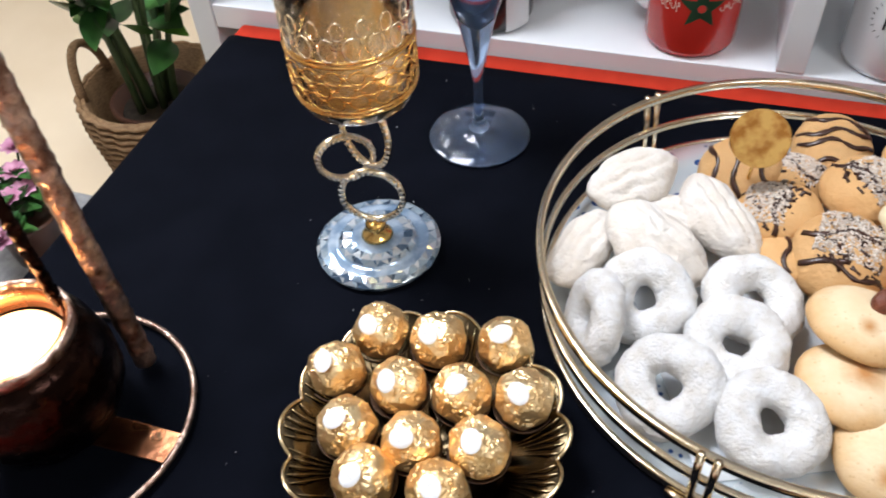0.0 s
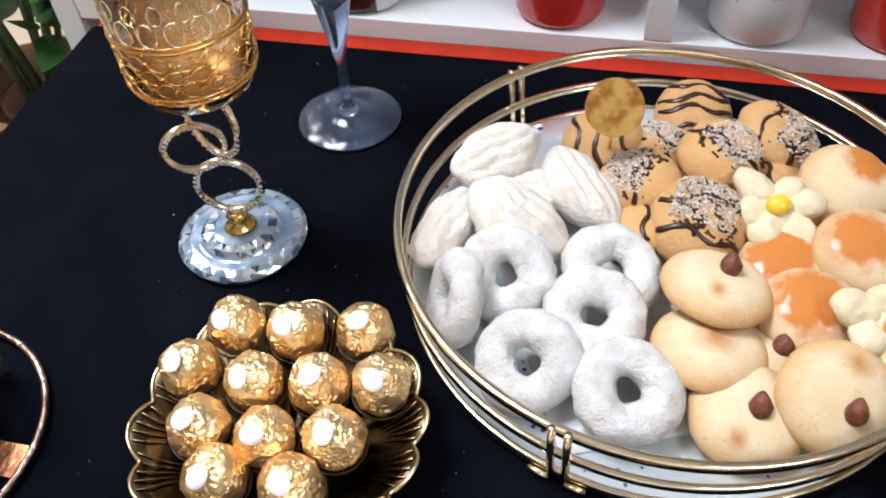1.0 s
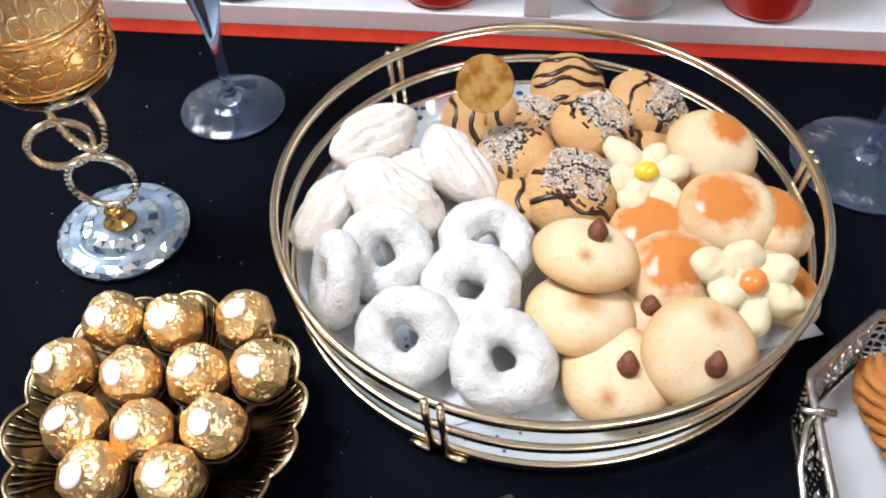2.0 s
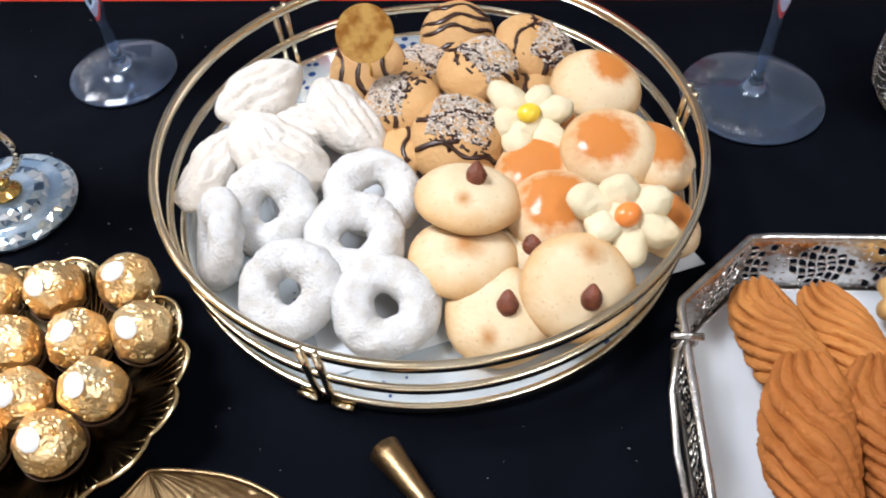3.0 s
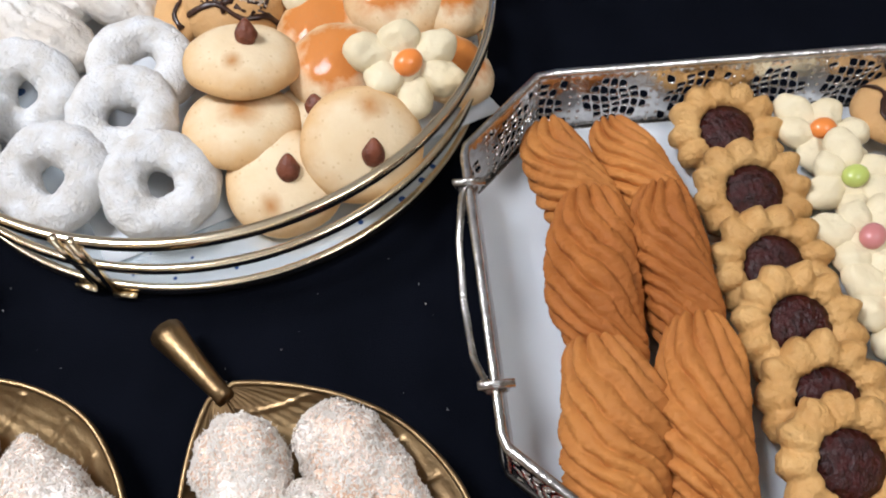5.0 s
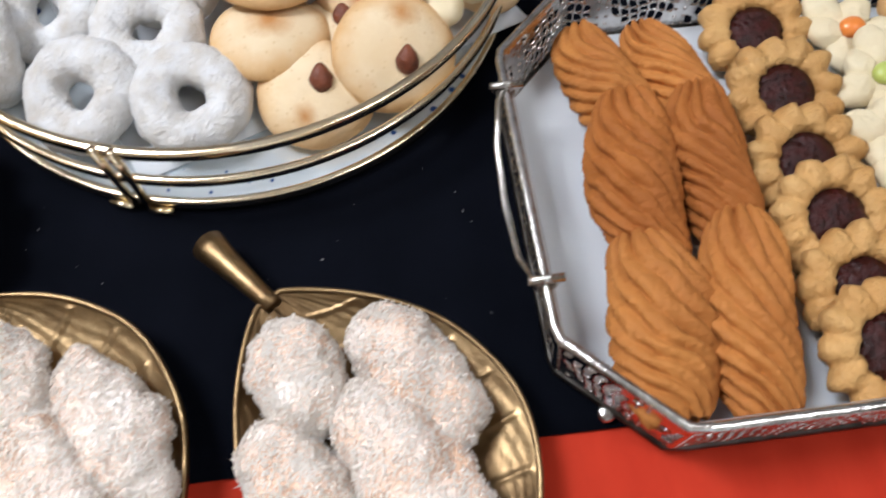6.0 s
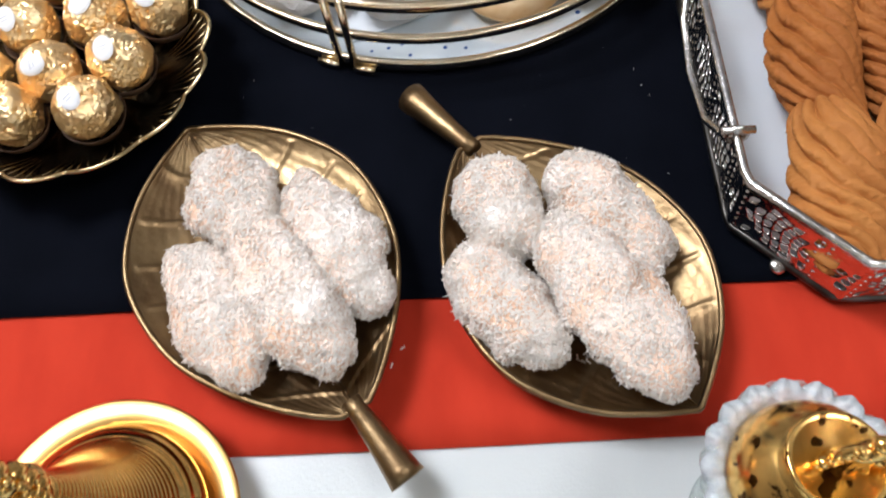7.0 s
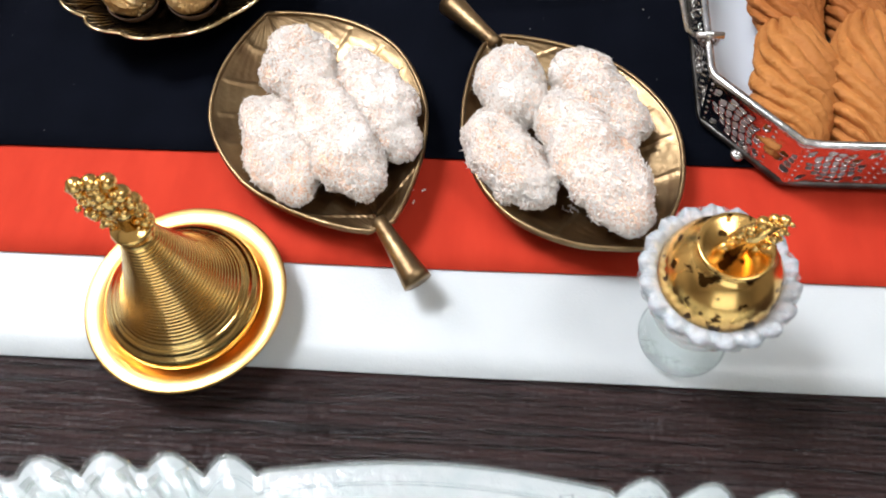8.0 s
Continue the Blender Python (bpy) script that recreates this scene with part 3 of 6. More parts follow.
# ---- stemware ----
def wine_glass(x, y, foot, scale, label):
    g = thing("wine_glass", pose(x, y, 0.0012), label, "wine glass", "stemmed glasses")
    s = scale
    prof = [(0, 0.0050), (foot * 0.22, 0.0044), (foot * 0.55, 0.0020), (foot - 0.002, 0.0), (foot, 0.0005), (foot - 0.001, 0.0013), (foot * 0.55, 0.0034), (foot * 0.25, 0.0062), (0.0065, 0.0095), (0.0042, 0.0140), (0.0034, 0.024), (0.0034, 0.045 * s), (0.0050, 0.058 * s), (0.0080, 0.074 * s), (0.0125, 0.095 * s), (0.0200, 0.120 * s), (0.0265, 0.150 * s), (0.0280, 0.185 * s), (0.0265, 0.215 * s), (0.0255, 0.2155 * s), (0.0268, 0.185 * s), (0.0253, 0.150 * s), (0.0185, 0.122 * s), (0.0105, 0.098 * s), (0.0, 0.088 * s)]
    part("glass_body", lathe(bmesh.new(), prof, 72), M_FOOTGLASS, g)
    # fine silver streaks that stand in for the shine on the foot
    bm = bmesh.new()
    for i in range(64):
        a = 2 * math.pi * (i / 150) + 2.0 + 0.05 * random.random()
        r0, r1 = foot * (0.45 + 0.35 * random.random()), foot * (0.84 + 0.1 * random.random())
        sweep(bm, [(r0 * math.cos(a), r0 * math.sin(a), 0.0036 - 0.0022 * r0 / foot + 0.0012), (r1 * math.cos(a), r1 * math.sin(a), 0.0020)], 0.00014, 4)
    part("cut_pattern", bm, M_SILVER, g, "silver streaks standing in for shine on the foot", kind="stuff")
    return g


wine_glass(-0.0547, 0.5150, 0.0360, 1.0, "clear stemmed flute glass with modelled shine streaks on its foot")
wine_glass(0.3600, 0.4930, 0.0450, 1.35, "clear stemmed wine glass with modelled shine streaks on its broad foot")


def facet_disc(bm, rings, n):
    """Loose flat facets between rings of (radius, height), each an island."""
    for k in range(len(rings) - 1):
        (r0, z0), (r1, z1) = rings[k], rings[k + 1]
        for i in range(n):
            a0, a1 = 2 * math.pi * (i + 0.5 * (k % 2)) / n, 2 * math.pi * (i + 1 + 0.5 * (k % 2)) / n
            tilt = 0.0005 * (random.random() - 0.5)
            mid = a0 + (a1 - a0) * random.uniform(0.25, 0.75)
            q = [(r0, a0, z0 + tilt), (r1, a0, z1 - tilt), (r1, mid, z1 + 2 * tilt), (r1, a1, z1 + tilt), (r0, a1, z0 - tilt)]
            for f in ((0, 1, 2), (0, 2, 4), (2, 3, 4)):
                bm.faces.new([bm.verts.new((q[k2][0] * math.cos(q[k2][1]), q[k2][0] * math.sin(q[k2][1]), q[k2][2] + random.uniform(-1, 1) * 0.0005)) for k2 in f])
    return bm


gob = thing("goblet", pose(-0.0870, 0.3945, 0.001), "glass goblet with gold filigree, rhinestone chain stem and crystal foot", "goblet")
part("foot", lathe(bmesh.new(), [(0, 0), (0.0372, 0.0), (0.0384, 0.0012), (0.0384, 0.0030), (0.0362, 0.0052), (0.0270, 0.0062), (0.0252, 0.0060), (0.0240, 0.0078), (0.0215, 0.0096), (0.0120, 0.0106), (0.0, 0.0110)], 64), M_FOOTCRYSTAL, gob, "clear stepped crystal foot")
part("facet_layer", facet_disc(bmesh.new(), [(0.0388, 0.0016), (0.0389, 0.0034), (0.0366, 0.0057), (0.0318, 0.0063)], 26), M_CRYSTAL, gob, "bevelled facets round the crystal edge", smooth=False, kind="stuff")
part("middle_tier", facet_disc(bmesh.new(), [(0.0246, 0.0074), (0.0219, 0.0100), (0.0165, 0.0107)], 20), M_CRYSTAL, gob, "facets of the raised middle", smooth=False, kind="stuff")
part("stem_cone", lathe(bmesh.new(), [(0.0100, 0.0112), (0.0085, 0.0125), (0.0050, 0.0150), (0.0042, 0.0170), (0.0062, 0.0185), (0.0066, 0.0205), (0.0045, 0.0225), (0.0, 0.0232)], 28), M_GOLD, gob, "small gold cone")


def chain_link(cx, cz, a, b, tilt, turn):
    bm, gems = bmesh.new(), bmesh.new()
    m = pose(cx * 0.916, cx * 0.402, cz) @ pose(0, 0, 0, 0, 0, turn) @ pose(0, 0, 0, 0, tilt, 0)
    n = 66
    pts = [m @ Vector((a * math.cos(2 * math.pi * i / n), 0, b * math.sin(2 * math.pi * i / n))) for i in range(n)]
    nrm = m.to_3x3() @ Vector((0, -1, 0))
    sweep(bm, pts, 0.0021, 8, True, up=nrm)
    link = part("chain_link", bm, M_PALEGOLD, gob)
    for i in range(0, n, 2):
        for sgn in (1, -1):
            bead(gems, pts[i] + nrm * 0.0015 * sgn, 0.0016, 1)
    part("rhinestone_setting", gems, M_GEM, link, "set rhinestones", smooth=False, kind="stuff")


chain_link(0.0005, 0.0430, 0.0185, 0.0190, 8, 10)
chain_link(-0.0110, 0.0740, 0.0170, 0.0140, 34, 40)
chain_link(0.0020, 0.0900, 0.0125, 0.0235, -8, 4)

CUPZ, R = 0.1115, 0.0318
CUPM = Matrix.Translation((0.0015, 0.0010, 0))
bm = bmesh.new()
lathe(bm, [(0, CUPZ), (0.016, CUPZ), (0.024, CUPZ + 0.0015), (0.0290, CUPZ + 0.006), (R, CUPZ + 0.016), (R + 0.001, CUPZ + 0.05), (R + 0.0015, CUPZ + 0.105), (R + 0.0005, CUPZ + 0.106), (R - 0.0007, CUPZ + 0.105), (R - 0.0014, CUPZ + 0.05), (R - 0.003, CUPZ + 0.016), (0.026, CUPZ + 0.009), (0, CUPZ + 0.0075)], 64)
bm.transform(CUPM)
part("cup_glass", bm, M_GLASS, gob, "clear glass cup")
bm = lathe(bmesh.new(), [(0, CUPZ + 0.0082), (0.022, CUPZ + 0.0088), (0.0262, CUPZ + 0.0125), (0.0276, CUPZ + 0.0180), (0.0284, CUPZ + 0.0330), (0.0264, CUPZ + 0.0334), (0.0, CUPZ + 0.0326)], 56)
bm.transform(CUPM)
part("amber_lining", bm, M_AMBER, gob, "amber drink-coloured lining")
bm = bmesh.new()


def cup_r(z):
    return R + 0.0008 - 0.0045 * max(0.0, 1 - z / 0.014) ** 1.5


def on_cup(a, z, lift=0.0):
    return ((cup_r(z) + lift) * math.cos(a), (cup_r(z) + lift) * math.sin(a), CUPZ + z + 0.0055)


for z, r in ((0.0075, 0.0009), (0.0105, 0.0009), (0.0370, 0.0011), (0.0395, 0.0008)):
    sweep(bm, [on_cup(2 * math.pi * i / 60, z) for i in range(60)], r, 6, True)
fr = random.Random(6)
for row, z in enumerate((0.0165, 0.0235, 0.0305)):
    n = 17
    for i in range(n):
        a0 = 2 * math.pi * (i + 0.5 * (row % 2)) / n
        w, hgt = 0.0040 + 0.0008 * fr.random(), 0.0034 + 0.0007 * fr.random()
        sweep(bm, [on_cup(a0 + w * math.cos(p) / R, z + hgt * math.sin(p) * (1 + 0.25 * math.cos(p))) for p in [2 * math.pi * k / 12 for k in range(12)]], 0.00055, 5, True, up=Vector((math.cos(a0), math.sin(a0), 0)))
        bead(bm, on_cup(a0 + math.pi / n, z + 0.001 * fr.random()), 0.0011, 1)
upper = bmesh.new()
for i in range(17):
    a0 = 2 * math.pi * i / 17
    pts = [on_cup(a0 + 0.0042 * math.cos(p) / R, 0.0460 + 0.0062 * math.sin(p)) for p in [2 * math.pi * k / 14 for k in range(14)]]
    sweep(upper, pts, 0.0007, 5, True, up=Vector((math.cos(a0), math.sin(a0), 0)))
    sweep(upper, [on_cup(a0 + math.pi / 17 + 0.003 * math.cos(p) / R, 0.0560 + 0.0048 * math.sin(p)) for p in [2 * math.pi * k / 14 for k in range(14)]], 0.0006, 5, True, up=Vector((math.cos(a0), math.sin(a0), 0)))
for i in range(70):
    a = 2 * math.pi * i / 70
    bead(bm, on_cup(a, 0.0088 + 0.0018 * (i % 2)), 0.0012, 1)
bm.transform(CUPM)
part("filigree", bm, M_AMBERGOLD, gob, "gold filigree round the cup", kind="stuff")
upper.transform(CUPM)
part("upper_filigree", upper, M_PALEGOLD, gob, "pale gold loops above", kind="stuff")


# ---- copper candle lantern ----
LC = (-0.2080, 0.2310)
lan = thing("candle_lantern", pose(LC[0], LC[1], 0.001), "dark hammered copper candle lantern with hoop base, candle lit", "candle lantern")
part("hoop", sweep(bmesh.new(), [(0.070 * math.cos(2 * math.pi * i / 72), 0.070 * math.sin(2 * math.pi * i / 72), 0.003) for i in range(72)], 0.0019, 8, True), M_ANTIQUE, lan, "thin copper hoop")
for turn in (0,):
    bm = box(bmesh.new(), -0.0685, 0.0685, -0.009, 0.009, 0.0002 + 0.0018 * (turn > 0), 0.0018 + 0.0018 * (turn > 0), 0.0004)
    bmesh.ops.rotate(bm, verts=bm.verts, cent=(0, 0, 0), matrix=Matrix.Rotation(radians(turn), 3, "Z"))
    part("base_bar", bm, M_COPPER, lan, "flat copper bar", smooth=False)
c, s = math.cos(radians(59)), math.sin(radians(59))
for half, z0, zs, rad, mt, lab in ((0.0510, 0.004, 0.215, 0.0060, M_ANTIQUE, "hammered strap arch"), (0.0280, 0.074, 0.150, 0.0032, M_DKCOPPER, "inner handle of dark metal")):
    pts = []
    for i in range(161):
        u = i / 160
        if u < 0.35:
            q, z = half, z0 + (zs - z0) * u / 0.35
        elif u > 0.65:
            q, z = -half, z0 + (zs - z0) * (1 - u) / 0.35
        else:
            t = math.pi * (u - 0.35) / 0.30
            q, z = half * math.cos(t), zs + half * math.sin(t)
        pts.append((q * c, q * s, z))
    bm = sweep(bmesh.new(), pts, rad, 12, flat=0.7, up=Vector((-s, c, 0)))
    for v in bm.verts:
        v.co += Vector((1, -0.6, 0.3)) * 0.0016 * noise.noise(v.co * 190) + Vector((0.5, 1, 0)) * 0.0011 * noise.noise(v.co * 400)
    part("arch_strap", bm, mt, lan, lab)
bm = lathe(bmesh.new(), [(0, 0.004), (0.020, 0.004), (0.034, 0.012), (0.0420, 0.030), (0.0425, 0.046), (0.0385, 0.063), (0.0330, 0.072), (0.0300, 0.071), (0.0350, 0.061), (0.0385, 0.046), (0.0380, 0.031), (0.030, 0.014), (0, 0.008)], 64)
for v in bm.verts:
    v.co += v.co.normalized() * 0.0011 * noise.noise(v.co * 110)
bowl_part = part("bowl", bm, M_DKCOPPER, lan, "dark hammered copper bowl")
bm = lathe(bmesh.new(), [(0.0332, 0.0715), (0.0335, 0.0770), (0.0320, 0.0785), (0.0296, 0.0770), (0.0292, 0.0700)], 64, closed=True)
for v in bm.verts:
    v.co += v.co.normalized() * 0.0006 * noise.noise(v.co * 260)
part("rim_band", bm, M_ANTIQUE, bowl_part, "bright hammered rim")
part("bowl_lining", lathe(bmesh.new(), [(0.0288, 0.0760), (0.0282, 0.0700), (0.0272, 0.0640), (0.0264, 0.0640), (0.0274, 0.0700), (0.0280, 0.0762)], 56, closed=True), M_COPPER, bowl_part)
part("candle", lathe(bmesh.new(), [(0, 0.010), (0.0255, 0.010), (0.0258, 0.060), (0.0240, 0.0645), (0.018, 0.0630), (0, 0.0620)], 40), M_CANDLE, lan, "glowing wax candle")
flame_light = bpy.data.lights.new("candle_flame_light", "POINT")
flame_light.energy, flame_light.color, flame_light.shadow_soft_size = 0.22, (1.0, 0.55, 0.22), 0.006
fl = new("candle_flame_light", flame_light)
fl.location = (LC[0], LC[1], 0.080)

# ---- bowl of wrapped chocolates ----
bowl = thing("chocolate_bowl", pose(-0.0125, 0.2620, 0.0), "scalloped smoked-gold dish on the black cloth", "bowl")


def scallop(a, r, z):
    k = max(0.0, min(1.0, (r - 0.030) / 0.037))
    w = (a * 14 / (2 * math.pi) + 0.12 * math.sin(3 * a)) % 1.0
    lobe = 1 - abs(2 * w - 1) ** 2.0
    return r * (0.965 + 0.075 * k * (lobe - 0.6)), z + 0.0045 * k * (lobe - 0.5)


part("dish", lathe(bmesh.new(), [(0, 0.001), (0.028, 0.001), (0.030, 0.003), (0.040, 0.0065), (0.052, 0.0120), (0.064, 0.0205), (0.0705, 0.029), (0.0692, 0.0298), (0.0625, 0.0223), (0.050, 0.0152), (0.038, 0.0095), (0, 0.0065)], 180, scallop), M_BOWLGOLD, bowl, "fluted smoked-gold dish")
pts = []
for i in range(240):
    a = 2 * math.pi * i / 240
    r, z = scallop(a, 0.0700, 0.0297)
    pts.append((r * math.cos(a), r * math.sin(a), z))
part("rim", sweep(bmesh.new(), pts, 0.0010, 6, True), M_RIMGOLD, bowl, "bright gold scalloped rim")
bm = bmesh.new()
for i in range(16):
    a0 = 2 * math.pi * (i + 0.5) / 16
    for k in range(5):
        p = []
        for s in range(6):
            u = s / 5
            r = 0.036 + 0.032 * u
            a = a0 + (k - 2) * 0.055 * (0.35 + u)
            rr, zz = scallop(a, r, 0.0088 + 0.020 * u ** 1.5)
            p.append((rr * math.cos(a), rr * math.sin(a), zz + 0.0004))
        sweep(bm, p, 0.00055, 4)
part("fluting", bm, M_FLUTE, bowl, "raised fine flutes inside", kind="stuff")


def foil_ball_mesh(seed):
    # a ball pressed into flat foil panels, with small crumples between them
    fr = random.Random(seed + 70)
    panels = []
    for k in range(48):
        u = 1 - 2 * (k + 0.5) / 48
        p = k * 2.39996 + fr.uniform(-0.35, 0.35)
        n = Vector((math.sqrt(1 - u * u) * math.cos(p), math.sqrt(1 - u * u) * math.sin(p), u + fr.uniform(-0.12, 0.12))).normalized()
        panels.append((n, fr.uniform(0.0133, 0.0152)))
    bm = bmesh.new()
    bmesh.ops.create_icosphere(bm, subdivisions=5, radius=1.0)
    for v in bm.verts:
        d = v.co.normalized()
        r = min(h / max(0.2, d.dot(n)) for n, h in panels)
        q = d * 4.2 + Vector((seed, 9, seed * 1.7))
        fold = max(0.0, 1 - abs(noise.noise(q)) * 7) * max(0.0, noise.noise(q * 0.6) + 0.35)
        fine = noise.voronoi(d * 7.5 + Vector((seed * 2.3, 4, seed)))[0]
        v.co = d * (min(r, 0.0157) - 0.0017 * fold + 0.0002 * (fine[1] - fine[0]) + 0.00035 * noise.noise(d * 8 + Vector((seed, 0, 0))))
    me = bpy.data.meshes.new("foil_wrapper")
    bm.to_mesh(me)
    bm.free()
    me.materials.append(M_FOIL)
    return me


def label_bm():
    bm = bmesh.new()
    n = 24
    for r0, r1, z0, z1 in ((0, 0.0038, 0.0007, 0.0005), (0.0038, 0.0049, 0.0005, -0.0006)):
        for i in range(n):
            a, b = 2 * math.pi * i / n, 2 * math.pi * (i + 1) / n
            q = [(r1 * math.cos(a), 1.2 * r1 * math.sin(a), z1), (r1 * math.cos(b), 1.2 * r1 * math.sin(b), z1)]
            q += [(r0 * math.cos(b), 1.2 * r0 * math.sin(b), z0), (r0 * math.cos(a), 1.2 * r0 * math.sin(a), z0)] if r0 else [(0, 0, z0)]
            bm.faces.new([bm.verts.new(p) for p in q])
    bmesh.ops.remove_doubles(bm, verts=bm.verts, dist=1e-6)
    return bm


foils = [foil_ball_mesh(s) for s in range(5)]
rnd = random.Random(4)
BALLS = ((-0.0525, 0.3110), (-0.0205, 0.3125), (0.0130, 0.3200), (-0.0655, 0.2815), (-0.0315, 0.2805), (-0.0005, 0.2850), (0.0300, 0.2890),
         (-0.0490, 0.2525), (-0.0165, 0.2535), (0.0160, 0.2575), (-0.0315, 0.2300), (0.0040, 0.2315))
for i, (x, y) in enumerate(BALLS):
    zc = 0.0300 + 0.0012 * math.sin(i * 2.3)
    ch = thing("chocolate", pose(x, y, zc), "round chocolate in crumpled gold foil with a white sticker", "chocolate", "gold-wrapped chocolates in the dish")
    fo = new("foil_wrapper", foils[i % 5])
    fo.parent = ch
    fo.matrix_basis = pose(0, 0, 0, 40 * i, 25 * i, 77 * i)
    d = Vector((-0.16 + 0.22 * (rnd.random() - 0.5), -0.42 + 0.3 * (rnd.random() - 0.5), 1)).normalized()
    st = part("sticker", label_bm(), M_LABEL, ch, "small oval white sticker")
    turn = d.to_track_quat("Z", "Y").to_matrix().to_4x4()
    st.matrix_basis = Matrix.Translation(d * 0.0157) @ turn @ pose(0, 0, 0, 0, 0, rnd.random() * 180)
    bars = bmesh.new()
    box(bars, -0.0022, 0.0022, 0.0002, 0.0009, 0.00045, 0.00075)
    box(bars, -0.0015, 0.0015, -0.0013, -0.0008, 0.00045, 0.00075)
    part("print", bars, M_LABELINK, st, smooth=False)
    cup = lathe(bmesh.new(), [(0.0090, -0.0160), (0.0125, -0.0128), (0.0152, -0.0070), (0.0147, -0.0070), (0.0118, -0.0120), (0.0085, -0.0152)], 60, lambda a, r, z: (r * (1 + 0.035 * math.sin(30 * a)), z), closed=True)
    part("paper_cup", cup, M_CUP, ch, "pleated brown paper cup")

# ---- round gallery tray ----
TC = (0.1610, 0.4085)
tray = thing("round_tray", pose(TC[0], TC[1], 0.001), "round champagne-gold gallery tray with a mirrored floor", "tray")
part("mirror_floor", lathe(bmesh.new(), [(0, 0.003), (0.1412, 0.003), (0.1415, 0.0045), (0.1412, 0.0058), (0, 0.006)], 128), M_MIRROR, tray, "mirrored floor", smooth=False)
part("base_ring", ring_band(bmesh.new(), 0.1428, 0.0002, 0.0066, 0.0034), M_PALEGOLD, tray)
part("middle_ring", ring_band(bmesh.new(), 0.1446, 0.0225, 0.0272, 0.0034), M_PALEGOLD, tray)
part("top_ring", ring_band(bmesh.new(), 0.1466, 0.0455, 0.0508, 0.0040), M_PALEGOLD, tray)
for k in range(3):
    for s in (-1, 1):
        a = radians(-107.5 + 120 * k) + s * 0.026
        bm = sweep(bmesh.new(), [((0.1446 + 0.0042 * u) * math.cos(a), (0.1446 + 0.0042 * u) * math.sin(a), 0.001 + 0.050 * u) for u in (0, 0.5, 1)], 0.0020, 8)
        part("upright", bm, M_PALEGOLD, tray)
        b0, b1 = a, a + s * 0.075
        part("foot", sweep(bmesh.new(), [(0.1464 * math.cos(b0 + (b1 - b0) * u), 0.1464 * math.sin(b0 + (b1 - b0) * u), 0.0020) for u in (0, 0.5, 1)], 0.0018, 8), M_PALEGOLD, tray)


def paper_sheet(name, corners, z, label, group, curl=0.0):
    bm = bmesh.new()
    n = 14
    a, b, c, d = [Vector((*p, 0)) for p in corners]
    grid = [[None] * (n + 1) for _ in range(n + 1)]
    for i in range(n + 1):
        for j in range(n + 1):
            u, v = i / n, j / n
            p = a * (1 - u) * (1 - v) + b * u * (1 - v) + c * u * v + d * (1 - u) * v
            p.z = z + curl * (0.5 + 0.5 * noise.noise(Vector((p.x * 30, p.y * 30, z))))
            grid[i][j] = bm.verts.new(p)
    for i in range(n):
        for j in range(n):
            bm.faces.new((grid[i][j], grid[i + 1][j], grid[i + 1][j + 1], grid[i][j + 1]))
    ob = part(name, bm, M_PAPER, None)
    s = ob.modifiers.new("thickness", "SOLIDIFY")
    s.thickness, s.offset = 0.0004, -1
    return tagged(ob, label, "paper napkin", group)


paper_sheet("paper_napkin", [(0.3085, 0.352), (0.215, 0.520), (0.046, 0.444), (0.118, 0.279)], 0.0084, "plain white paper napkin lying in the round tray", "", 0.0008)

# ---- biscuits in the round tray ----
def ring_biscuit(x, y, z, rx, ry, rz, seed, R=0.0165, r=0.0102):
    t = thing("ring_biscuit", tilted(x, y, z, rx, ry, rz), "ring biscuit thickly dusted with icing sugar", "biscuit", "sugar-dusted ring biscuits")
    bm = bmesh.new()
    n, k = 72, 32
    vs = []
    for i in range(n):
        a = 2 * math.pi * i / n
        row = []
        for j in range(k):
            p = 2 * math.pi * j / k
            rr = r * (1 + 0.05 * math.sin(2 * a + seed))
            d = Vector((math.cos(p) * math.cos(a), math.cos(p) * math.sin(a), math.sin(p)))
            v = Vector((R * math.cos(a), R * math.sin(a), 0)) * (1 + 0.03 * math.sin(3 * a + seed * 2)) + d * rr
            v.z *= 0.88
            v += d * (0.0013 * noise.fractal(v * 110 + Vector((seed * 7, seed, 0)), 1.0, 2.0, 3) + 0.0004 * noise.noise(v * 900))
            row.append(bm.verts.new(v))
        vs.append(row)
    for i in range(n):
        for j in range(k):
            bm.faces.new((vs[i][j], vs[(i + 1) % n][j], vs[(i + 1) % n][(j + 1) % k], vs[i][(j + 1) % k]))
    part("ring", bm, M_SUGAR, t)


for i, a in enumerate(((0.1452, 0.3080, 0.0275, 18, 6, 10), (0.0962, 0.3160, 0.0285, 26, -8, 60), (0.1262, 0.3460, 0.0320, 16, 4, 130), (0.1325, 0.3785, 0.0320, 10, 8, 200), (0.0778, 0.3665, 0.0310, 34, -6, 260), (0.0535, 0.3490, 0.0270, 18, -66, 12))):
    ring_biscuit(*a, i + 1)


